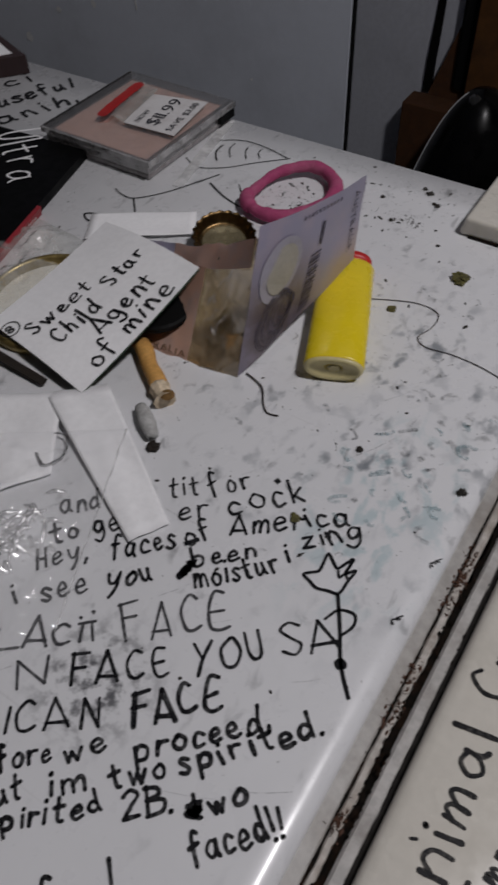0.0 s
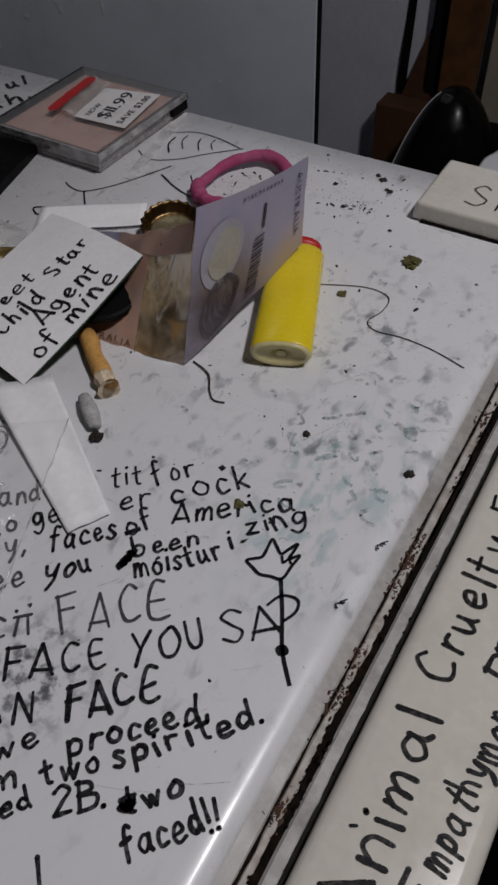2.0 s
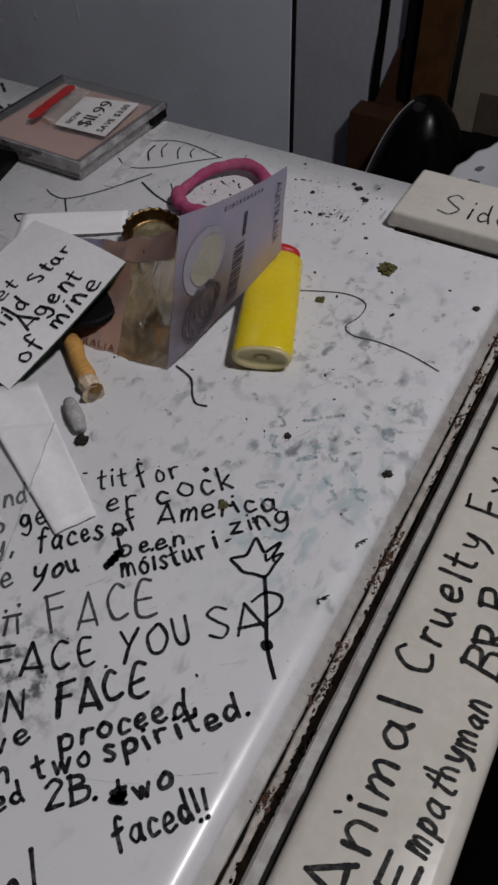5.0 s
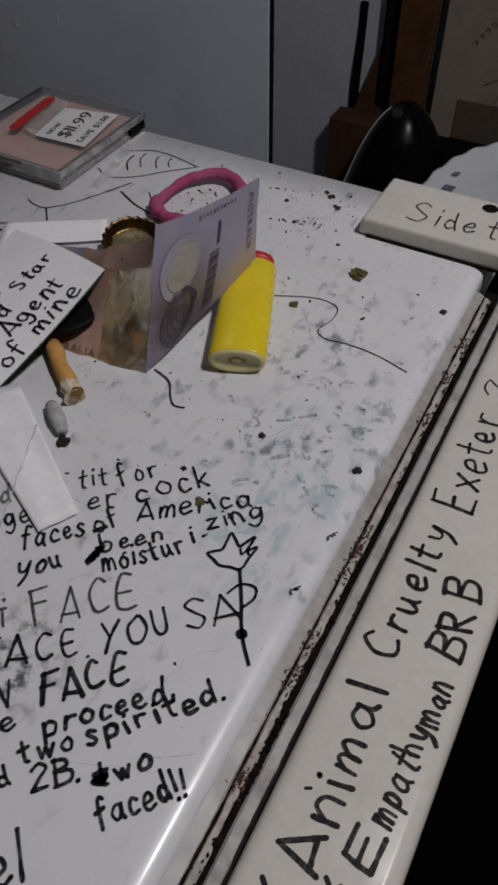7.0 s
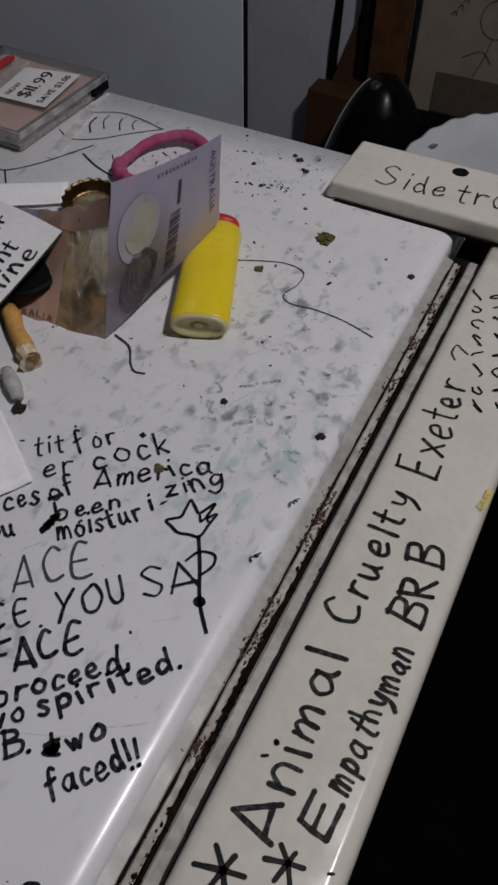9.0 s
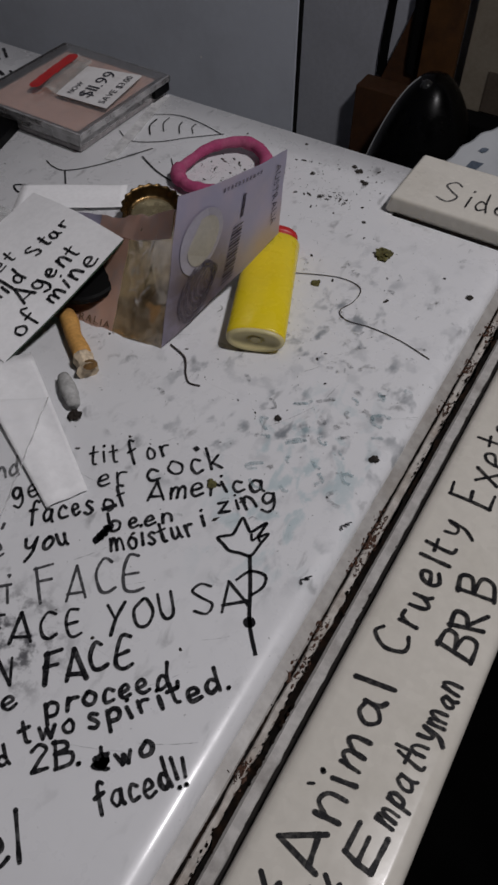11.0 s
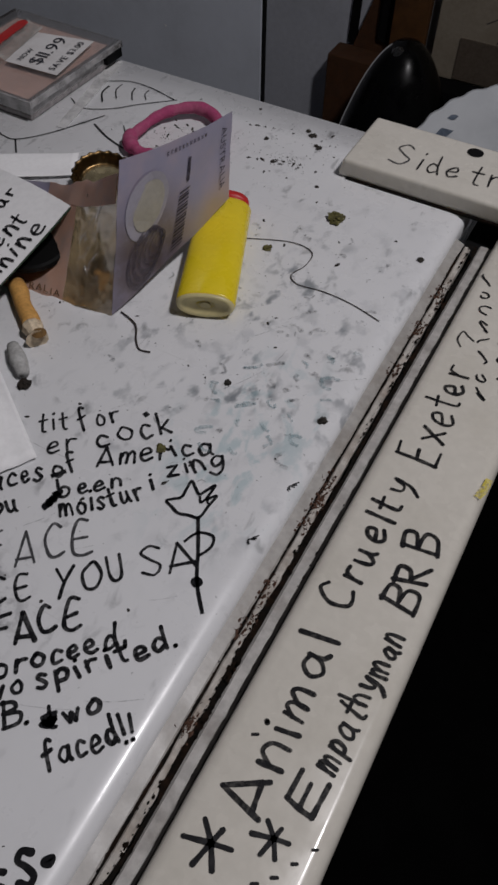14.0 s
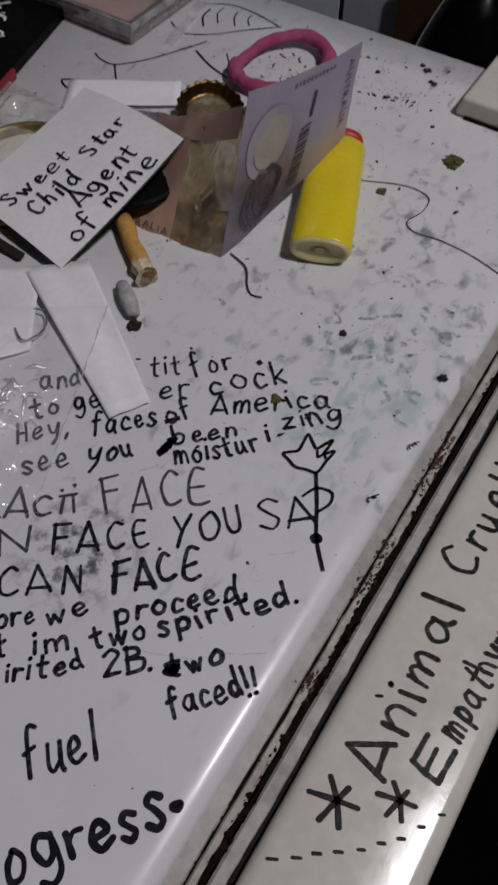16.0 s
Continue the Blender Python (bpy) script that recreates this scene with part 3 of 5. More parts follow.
tagged(part("wall_south", box(-2.4, -2.2, FLOOR_Z, 1.8, -2.1, 1.55), ROOM, None), "plain painted wall", "wall", kind="structure")
tagged(part("wall_west", box(-2.4, -2.1, FLOOR_Z, -2.3, 1.32, 1.55), ROOM, None), "plain painted wall", "wall", kind="structure")
tagged(part("wall_east", box(1.7, -2.1, FLOOR_Z, 1.8, 1.32, 1.55), ROOM, None), "plain painted wall", "wall", kind="structure")

# ---- the fridge ----
def askew(vf):
    """The door and its gasket hang a little out of square with the cabinet."""
    return [Vector((v.x + 0.006 * (v.y + 0.33), v.y, v.z)) for v in vf[0]], vf[1]


fridge = thing("fridge", (-0.3, -0.28, FLOOR_Z), "old white enamel fridge with a written-on, grimy top", "fridge")
part("cabinet", box(-0.66, -0.62, FLOOR_Z, -0.016, -0.004, -0.012, 0.004), ENAMEL, fridge)
prof = [(-0.66, 0.0), (-0.0248, 0.0), (-0.0225, -0.0002), (-0.0205, -0.0006), (-0.0188, -0.0013), (-0.0175, -0.0022), (-0.0166, -0.0033), (-0.0161, -0.0045),
        (-0.0159, -0.0086), (-0.0159, -0.0150), (-0.66, -0.0150)]
top_panel = part("top_panel", extrude_y(prof, -0.62, 0.0, 24), ENAMEL, fridge, "white enamel top covered in black marker writing", smooth=True)
for p in top_panel.data.polygons:
    p.use_smooth = abs(p.normal.y) < 0.5 and p.normal.z > -0.5
part("flange", extrude_y([(-0.0178, -0.0050), (-0.0168, -0.0048), (-0.0122, -0.0066), (-0.0115, -0.0074), (-0.0115, -0.0140), (-0.0178, -0.0140)], -0.60, -0.056, 60, 0.0001), FLANGE, fridge, "stained off-white flange")
part("grimy_seam_gap", extrude_y([(-0.0123, -0.0070), (-0.0109, -0.0072), (-0.0109, -0.0130), (-0.0123, -0.0130)], -0.60, -0.057, 700, 0.0004), GRIME, fridge)
part("trim_strip", extrude_y([(-0.0111, -0.0076), (-0.0104, -0.0070), (-0.0088, -0.0070), (-0.0080, -0.0078), (-0.0080, -0.0140), (-0.0111, -0.0140)], -0.60, -0.057, 120, 0.0002), TRIM, fridge, "stained pale trim strip")
part("grimy_seam_gap", askew(extrude_y([(-0.0081, -0.0068), (-0.0060, -0.0064), (-0.0060, -0.0130), (-0.0081, -0.0130)], -0.60, -0.056, 900, 0.0014)), GRIME, fridge)
part("gasket", askew(extrude_y([(-0.0060, -0.0058), (-0.0051, -0.0048), (-0.0021, -0.0048), (-0.0012, -0.0058), (-0.0012, -0.0140), (-0.0060, -0.0140)], -0.60, -0.056, 60, 0.00015)), GASKET, fridge, "grey rubber door gasket")
# Dark strip stands in for the narrow gap between gasket and door.
part("seam_strip", askew(extrude_y([(-0.0016, -0.0049), (0.0006, -0.0047), (0.0006, -0.0130), (-0.0016, -0.0130)], -0.60, -0.056, 500, 0.0006)), SEAM_GREY, fridge)
# Near-black block fills the open gap, so its darkness is coloured in.
part("seam_gap_block", box(-0.0130, -0.61, -0.30, 0.001, -0.004, -0.0125), CAVITY, fridge)
door_prof = [(0.0002, -0.0030), (0.0010, -0.0014), (0.0022, -0.0006), (0.0045, -0.0003), (0.0367, -0.0003), (0.0390, -0.0009), (0.0408, -0.0026), (0.0418, -0.0050), (0.0422, -0.0085), (0.0422, -0.80), (0.0002, -0.80)]
door = part("door", askew(extrude_y(door_prof, -0.60, -0.040, 24)), CREAM, fridge, "cream fridge door, its top edge written on", smooth=True)
for p in door.data.polygons:
    p.use_smooth = abs(p.normal.y) < 0.5 and p.normal.z > -0.5
Z = 0.00035

# writing on the enamel top
def ink_on_top(text, x0, y0, x1, y1, h, ink=INK, w=0.0011, **kw):
    return write(text, x0, y0, x1, y1, h, Z, top_panel, ink, w * 1.1, **kw)


ink_on_top("tit", -0.1136, -0.2499, -0.1054, -0.2430, 0.0093, w=0.0010, wobble=0.5)
ink_on_top("for", -0.1010, -0.2408, -0.0904, -0.2306, 0.0105, w=0.0010)
ink_on_top("and", -0.1434, -0.2762, -0.1330, -0.2674, 0.0097, INK_FAINT, 0.0012)
ink_on_top("to", -0.1371, -0.2873, -0.1310, -0.2805, 0.0091, INK_GREY)
ink_on_top("get", -0.1268, -0.2768, -0.1171, -0.2676, 0.0092, INK)
ink_on_top("er", -0.1044, -0.2566, -0.0969, -0.2496, 0.0100, w=0.0010)
ink_on_top("cock", -0.0902, -0.2446, -0.0699, -0.2260, 0.0114)
ink_on_top("n", -0.1508, -0.3005, -0.1462, -0.2960, 0.0085, INK_FAINT)
ink_on_top("Hey,", -0.1349, -0.2982, -0.1230, -0.2860, 0.0085, INK_GREY)
ink_on_top("faces", -0.1157, -0.2812, -0.0992, -0.2666, 0.0096)
ink_on_top("of", -0.0961, -0.2629, -0.0906, -0.2563, 0.0090)
ink_on_top("America", -0.0855, -0.2518, -0.0520, -0.2264, 0.0092)
ink_on_top("i", -0.1324, -0.3122, -0.1318, -0.3114, 0.0080, INK_GREY)
ink_on_top("see", -0.1248, -0.3067, -0.1139, -0.2962, 0.0100, INK_GREY)
ink_on_top("you", -0.1099, -0.2908, -0.0983, -0.2810, 0.0098, w=0.0012)
ink_on_top("been", -0.0891, -0.2693, -0.0728, -0.2552, 0.0076)
ink_on_top("moistur", -0.0839, -0.2758, -0.0631, -0.2552, 0.0090, wobble=0.8)
ink_on_top("i", -0.0624, -0.2506, -0.0619, -0.2501, 0.0080, wobble=0.3)
ink_on_top("zing", -0.0608, -0.2434, -0.0457, -0.2301, 0.0086)
ink_on_top("L", -0.1272, -0.3285, -0.1205, -0.3230, 0.0070, INK_FAINT)
ink_on_top("A", -0.1192, -0.3220, -0.1132, -0.3172, 0.0105, INK_GREY, 0.0012)
ink_on_top("CK", -0.1120, -0.3160, -0.1010, -0.3079, 0.0074, INK_GREY)
ink_on_top("FAC\u03b5", -0.0924, -0.3033, -0.0662, -0.2820, 0.0135, INK_GREY, 0.0010)
ink_on_top("N", -0.1116, -0.3327, -0.1041, -0.3265, 0.0090, INK_GREY)
ink_on_top("FAC\u03b5", -0.0973, -0.3235, -0.0735, -0.3049, 0.0098, INK, 0.0012)
ink_on_top("YOU", -0.0667, -0.3002, -0.0508, -0.2846, 0.0101, INK, 0.0010)
ink_on_top("SA", -0.0466, -0.2814, -0.0326, -0.2691, 0.0103, INK, 0.0011)
ink_on_top("ICAN", -0.1053, -0.3448, -0.0819, -0.3287, 0.0084, INK, 0.0011)
ink_on_top("FAC\u03b5", -0.0735, -0.3231, -0.0539, -0.3046, 0.0099, INK, 0.0015)
ink_on_top("fore", -0.0990, -0.3537, -0.0879, -0.3433, 0.0066, w=0.0012)
ink_on_top("we", -0.0839, -0.3416, -0.0756, -0.3326, 0.0070, w=0.0012)
ink_on_top("proceed,", -0.0667, -0.3302, -0.0384, -0.3021, 0.0074, w=0.0012)
ink_on_top("ut", -0.0930, -0.3603, -0.0883, -0.3550, 0.0070, w=0.0012)
ink_on_top("im", -0.0813, -0.3506, -0.0737, -0.3438, 0.0070, w=0.0012)
ink_on_top("two", -0.0676, -0.3401, -0.0567, -0.3290, 0.0068, w=0.0012)
ink_on_top("spirited.", -0.0533, -0.3266, -0.0244, -0.2957, 0.0073, w=0.0013)
ink_on_top("pirited", -0.0865, -0.3645, -0.0664, -0.3462, 0.0064, w=0.0012)
ink_on_top("2B.", -0.0600, -0.3446, -0.0496, -0.3356, 0.0070, w=0.0013)
ink_on_top("two", -0.0440, -0.3350, -0.0328, -0.3228, 0.0070, w=0.0013)
ink_on_top("faced!!", -0.0373, -0.3433, -0.0202, -0.3240, 0.0076, w=0.0012)
ink_on_top("fuel", -0.0611, -0.3767, -0.0478, -0.3632, 0.0128, w=0.0012)
ink_on_top("ogress", -0.0482, -0.3983, -0.0222, -0.3660, 0.0128, INK_SOLID, 0.0017)
ink_on_top("useful", -0.3900, -0.0590, -0.3662, -0.0150, 0.0145, w=0.0023)
ink_on_top("anih,", -0.3728, -0.0757, -0.3485, -0.0290, 0.0150, w=0.0024)
ink_on_top("ci", -0.4050, -0.0360, -0.3960, -0.0210, 0.0140, w=0.0017)

# drawings on the enamel top
def pen(points, w=0.0011, ink=INK_SOLID, closed=False):
    return draw(points, w, Z + 0.0001, top_panel, ink, closed)


pen([(-0.0555, -0.2522), (-0.0536, -0.2502), (-0.0517, -0.2483), (-0.0519, -0.2446), (-0.0521, -0.2408), (-0.0494, -0.2426), (-0.0468, -0.2443), (-0.0453, -0.2414), (-0.0438, -0.2384), (-0.0436, -0.2416), (-0.0435, -0.2448),
     (-0.0411, -0.2419), (-0.0415, -0.2470), (-0.0420, -0.2524), (-0.0457, -0.2535), (-0.0494, -0.2545), (-0.0525, -0.2534)], 0.0011, closed=True)
pen([(-0.0423, -0.2526), (-0.0362, -0.2626), (-0.0299, -0.2738), (-0.0227, -0.2823)], 0.0012)
pen([(-0.0415, -0.2631), (-0.0391, -0.2578), (-0.0340, -0.2566), (-0.0325, -0.2605), (-0.0345, -0.2655)], 0.0010)
pen([(-0.0310, -0.2738), (-0.0300, -0.2730), (-0.0290, -0.2738), (-0.0300, -0.2747)], 0.0022, closed=True)
pen([(-0.1015, -0.1118), (-0.0820, -0.1040), (-0.0700, -0.1056), (-0.0682, -0.1150), (-0.0710, -0.1245), (-0.0655, -0.1286), (-0.0540, -0.1274), (-0.0400, -0.1285), (-0.0250, -0.1325)], 0.0005, STRAND)
pen([(-0.2634, -0.0968), (-0.2570, -0.0996), (-0.2478, -0.0989), (-0.2356, -0.0844), (-0.2208, -0.0565)], 0.0007)
pen([(-0.2486, -0.0994), (-0.2379, -0.1117)], 0.0009)
pen([(-0.2209, -0.0665), (-0.2074, -0.0737), (-0.1936, -0.0783)], 0.0010)
pen([(-0.2481, -0.0510), (-0.2364, -0.0564), (-0.2220, -0.0491), (-0.2105, -0.0372), (-0.1948, -0.0229)], 0.0006)
pen([(-0.2430, -0.0264), (-0.2298, -0.0191), (-0.2140, -0.0193), (-0.1962, -0.0237)], 0.0006)
pen([(-0.2372, -0.0291), (-0.2364, -0.0374), (-0.2305, -0.0455)], 0.0010)
pen([(-0.2318, -0.0239), (-0.2312, -0.0309), (-0.2258, -0.0386)], 0.0007)
pen([(-0.2227, -0.0240), (-0.2214, -0.0291), (-0.2168, -0.0358)], 0.0008)
pen([(-0.2145, -0.0217), (-0.2142, -0.0266), (-0.2103, -0.0315)], 0.0006)
pen([(-0.2060, -0.0600), (-0.1990, -0.0680), (-0.1960, -0.0720), (-0.1990, -0.0740)], 0.0006)
blot = [(-0.0907 + 0.0008 * math.sin(2.4 * k), -0.2672 - 0.0007 * k + 0.0005 * math.cos(2.1 * k)) for k in range(12)]
pen(blot, 0.0023)
pen([(-0.0445 + 0.0016 * math.sin(2.2 * k), -0.3330 + 0.0015 * math.cos(1.7 * k) + 0.0002 * k) for k in range(10)], 0.0016)
pen([(-0.0462, -0.2448), (-0.0446, -0.2470), (-0.0436, -0.2450), (-0.0420, -0.2462)], 0.0009)
pen([(-0.0972, -0.2636), (-0.0955, -0.2612), (-0.0938, -0.2592)], 0.0018)
pen([(-0.0836, -0.2240), (-0.0829, -0.2222)], 0.0022)
pen([(-0.0236, -0.3610), (-0.0222, -0.3596), (-0.0218, -0.3612), (-0.0232, -0.3618)], 0.0016, closed=True)
for x, y in ((-0.0205, -0.2275), (-0.0228, -0.2535)):
    pen([(x + 0.0004 * k + 0.0010 * math.sin(2.6 * k), y + 0.0009 * k + 0.0007 * math.cos(2.3 * k)) for k in range(6)], 0.0005, INK)
pen([(-0.2623, -0.1243), (-0.2565, -0.1210), (-0.2561, -0.1279)], 0.0010, closed=True)
# old teal words, rubbed past reading: rows of faint loops along the lines of writing
rnd = random.Random(33)
for row in range(6):
    for j in range(7):
        x = -0.070 + 0.0090 * j + 0.0062 * row * 0.55 + rnd.uniform(-0.002, 0.002)
        y = -0.1890 + 0.0062 * j - 0.0092 * row + rnd.uniform(-0.002, 0.002)
        if x > -0.023 or rnd.random() < 0.25:
            continue
        r, p, q = rnd.uniform(0.0016, 0.0034), rnd.uniform(0, 6), rnd.uniform(0, 6)
        pen([(x + r * math.sin(1.3 * i + p), y + r * math.cos(1.0 * i + q)) for i in range(rnd.randint(3, 5))], rnd.uniform(0.0009, 0.0017), rnd.choice((INK_TEAL, INK_TEAL, INK_SMUDGE)))
rnd = random.Random(21)
for k in range(20):
    x, y = rnd.gauss(-0.062, 0.030), rnd.gauss(-0.165, 0.042)
    if -0.125 < x < -0.024:
        a, r = rnd.uniform(0, 6.28), rnd.uniform(0.0008, 0.0030)
        pen([(x, y), (x + r * math.cos(a), y + r * math.sin(a)), (x + 1.6 * r * math.cos(a + 0.5), y + 1.6 * r * math.sin(a + 0.5))], rnd.uniform(0.0003, 0.0009), INK_SMUDGE)

for k in range(34):
    x, y = rnd.gauss(-0.060, 0.030), rnd.gauss(-0.150, 0.050)
    if -0.125 < x < -0.026 and y < -0.05:
        a, r = rnd.gauss(0.6, 0.8), rnd.uniform(0.0010, 0.0032)
        v, f = pen_stroke([(x - r * math.cos(a), y - r * math.sin(a)), (x, y + 0.4 * r), (x + r * math.cos(a), y + r * math.sin(a))], rnd.uniform(0.0010, 0.0026), Z + 0.00003)
        part("ink_smudge", (v, f), INK_SMEAR, top_panel)
rnd = random.Random(5)
for k in range(20):
    x, y, a, r = rnd.uniform(-0.125, -0.030), rnd.uniform(-0.345, -0.15), rnd.gauss(0.75, 0.35), rnd.uniform(0.003, 0.014)
    pen([(x, y), (x + r * math.cos(a), y + r * math.sin(a)), (x + 2 * r * math.cos(a + 0.05), y + 2 * r * math.sin(a + 0.05))], rnd.uniform(0.00012, 0.0003), INK_SMUDGE)
for x, y, r in ((-0.1083, -0.3008, 0.0008), (-0.1104, -0.3045, 0.0006)):
    pen([(x, y), (x + r, y + r), (x + 1.4 * r, y - r * 0.4)], 0.0008, INK_GREY)
part("tape_strip", slab(((-0.2530, -0.0030, 0.0006), (-0.2375, -0.0790, 0.0006), (-0.2315, -0.0780, 0.0006), (-0.2462, -0.0020, 0.0006)), 0.0004, 2, 16), TAPE, top_panel, "strip of clear tape")

# writing on the door's top edge
def ink_on_door(text, x0, y0, x1, y1, h, w=0.0014, **kw):
    return write(text, x0, y0, x1, y1, h, Z - 0.0003, door, INK, w, **kw)


ink_on_door("A", 0.0210, -0.3258, 0.0194, -0.3158, 0.0120, 0.0017, wobble=0.3)
ink_on_door("nimal", 0.0204, -0.3122, 0.0193, -0.2700, 0.0122, 0.0015, wobble=0.6)
ink_on_door("Cruelty", 0.0168, -0.2592, 0.0180, -0.2035, 0.0108, wobble=0.7)
ink_on_door("Exeter", 0.0222, -0.1925, 0.0186, -0.1405, 0.0145, 0.0013, wobble=0.7)
ink_on_door("?", 0.0161, -0.1289, 0.0150, -0.1200, 0.0082, 0.0009, wobble=0.3)
ink_on_door("E", 0.0334, -0.3190, 0.0340, -0.3085, 0.0085, 0.0015, wobble=0.4)
ink_on_door("mpathyman", 0.0340, -0.3060, 0.0366, -0.2590, 0.0086, 0.00125, wobble=1.2)
ink_on_door("BRB", 0.0366, -0.2500, 0.0350, -0.2200, 0.0120, 0.0015)


def star(x, y, r, w):
    for a, far in ((0.25, 1.15), (1.30, 0.80), (2.25, 1.0)):
        v, f = pen_stroke([(x - r * far * math.cos(a), y - r * math.sin(a)), (x + 0.0004, y + 0.0005), (x + r * math.cos(a), y + r * far * math.sin(a))], w, Z - 0.0002)
        part("pen_line", (v, f), INK_SOLID, door)


star(0.0120, -0.3372, 0.0062, 0.0015)
star(0.0261, -0.3282, 0.0047, 0.0013)
for x, y, r in ((0.0051, -0.3575, 0.0008), (0.0102, -0.3539, 0.0007), (0.0141, -0.3503, 0.0006), (0.0186, -0.3470, 0.0006), (0.0233, -0.3434, 0.0005), (0.0270, -0.3393, 0.0005), (0.0309, -0.3356, 0.0005), (0.0341, -0.3303, 0.0004), (0.0374, -0.3248, 0.0004), (0.0095, -0.3065, 0.0005)):
    part("pen_line", pen_stroke([(x - 1.3 * r, y - r * 0.7), (x + 1.3 * r, y + r * 0.7)], 0.0009, Z - 0.0002), INK_SOLID, door)
# a small unreadable note further along
rnd = random.Random(17)
for k in range(3):
    for j in range(8):
        f = j / 8 + rnd.uniform(-0.012, 0.012)
        x, y, r = 0.0255 - 0.0215 * f + 0.0080 * k, -0.150 + 0.0745 * f + 0.004 * k, rnd.uniform(0.0021, 0.0034)
        if x < 0.036:
            p, q, m = rnd.uniform(0, 6), rnd.uniform(0, 6), rnd.randint(3, 6)
            v, f2 = pen_stroke([(x + 0.8 * r * math.sin(1.25 * i + p), y + 0.9 * r * math.cos(0.95 * i + q)) for i in range(m)], rnd.uniform(0.0007, 0.0009), Z - 0.0002)
            part("pen_line", (v, f2), INK_SOLID, door)
draw([(0.0412, -0.1880), (0.0408, -0.1930), (0.0398, -0.1975)], 0.0028, Z - 0.0002, door, PAINT_SPOT, name="paint_spot")

# ---- cream block at the back corner ----
block = thing("plastic_block", (0.0, -0.028, 0.0), "cream plastic hinge cover block with a marker word", "block")
bm = box(-0.0850, -0.0445, 0.0006, 0.110, 0.0010, 0.0102, 0.0022, 5)
for v in bm.verts:
    if v.co.z > 0.006 and v.co.x < -0.07:
        v.co.x += 0.0015
slab_ob = part("cover", bm, CREAM, block, smooth=True)
write("S", -0.0625, -0.0360, -0.0535, -0.0350, 0.0165, 0.0106, slab_ob, INK_GREY, 0.0011)
write("ide", -0.0475, -0.0352, -0.0285, -0.0330, 0.0160, 0.0106, slab_ob, INK, 0.0011)
write("track", -0.0222, -0.0325, 0.0245, -0.0300, 0.0175, 0.0106, slab_ob, INK, 0.0011)
ring = [(-0.0268 + 0.0042 * math.cos(a), -0.0070 + 0.0038 * math.sin(a)) for a in np.linspace(0, 2 * math.pi, 16, endpoint=False)]
part("hole", ([Vector((x, y, 0.0106)) for x, y in ring], [tuple(range(16))]), CAVITY, slab_ob, "dark screw hole")
# Dark strip at the block's foot: grime and the shadow line together.
part("grimy_seam_gap", extrude_y([(-0.080, 0.0), (0.105, 0.0), (0.105, 0.0012), (-0.080, 0.0012)], -0.0453, -0.0440, 1), GRIME, block)

# ---- yellow lighter ----
lighter = thing("lighter", (-0.104, -0.130, 0.0), "yellow plastic disposable lighter lying on the fridge top", "lighter")
LA, LB = Vector((-0.0905, -0.1668, 0.0068)), Vector((-0.1212, -0.0932, 0.0068))
LAX = (LB - LA).normalized()
LSIDE = Vector((LAX.y, -LAX.x, 0))


def oval_run(stations, sides=32):
    """Oval rings along the lighter: (distance, half width, half height)."""
    verts, faces = [], []
    for s, w, h in stations:
        for k in range(sides):
            a = 2 * math.pi * k / sides
            c, d = math.cos(a), math.sin(a)
            verts.append(LA + LAX * s + LSIDE * w * math.copysign(abs(c) ** 0.9, c) + Vector((0, 0, h * math.copysign(abs(d) ** 0.9, d))))
    for i in range(len(stations) - 1):
        faces += [(i * sides + k, i * sides + (k + 1) % sides, (i + 1) * sides + (k + 1) % sides, (i + 1) * sides + k) for k in range(sides)]
    faces += [tuple(reversed(range(sides))), tuple((len(stations) - 1) * sides + k for k in range(sides))]
    return verts, faces


part("body", oval_run([(0.0012, 0.0122, 0.0062), (0.0020, 0.0126, 0.0066), (0.066, 0.0126, 0.0066), (0.0680, 0.0118, 0.0061), (0.0686, 0.0100, 0.0050)]), YELLOW, lighter, smooth=True)
part("base", oval_run([(0.0012, 0.0040, 0.0020), (0.0004, 0.0095, 0.0044), (-0.0006, 0.0108, 0.0051), (0.0, 0.0119, 0.0060), (0.0010, 0.0124, 0.0064), (0.0018, 0.0116, 0.0056)]), YELLOW_PALE, lighter, "pale translucent base", smooth=True)
part("base_plug", oval_run([(0.0007, 0.0020, 0.0014), (0.0014, 0.0026, 0.0018)]), YELLOW_PALE, lighter)
part("hood", oval_run([(0.0684, 0.0085, 0.0050), (0.0745, 0.0080, 0.0048), (0.0750, 0.0070, 0.0042)]), STEEL, lighter, smooth=True)
part("button", oval_run([(0.0688, 0.0112, 0.0066), (0.0725, 0.0110, 0.0068), (0.0738, 0.0090, 0.0052)]), RED, lighter, "red thumb button", smooth=True)

# ---- folded banknote ----
note = thing("banknote", (-0.140, -0.165, 0.0), "creased mauve and pink polymer banknote folded upright like a tent", "banknote")
FOLD0, FOLD1 = Vector((-0.1258, -0.1852, 0.0006)), Vector((-0.1228, -0.1690, 0.0655))


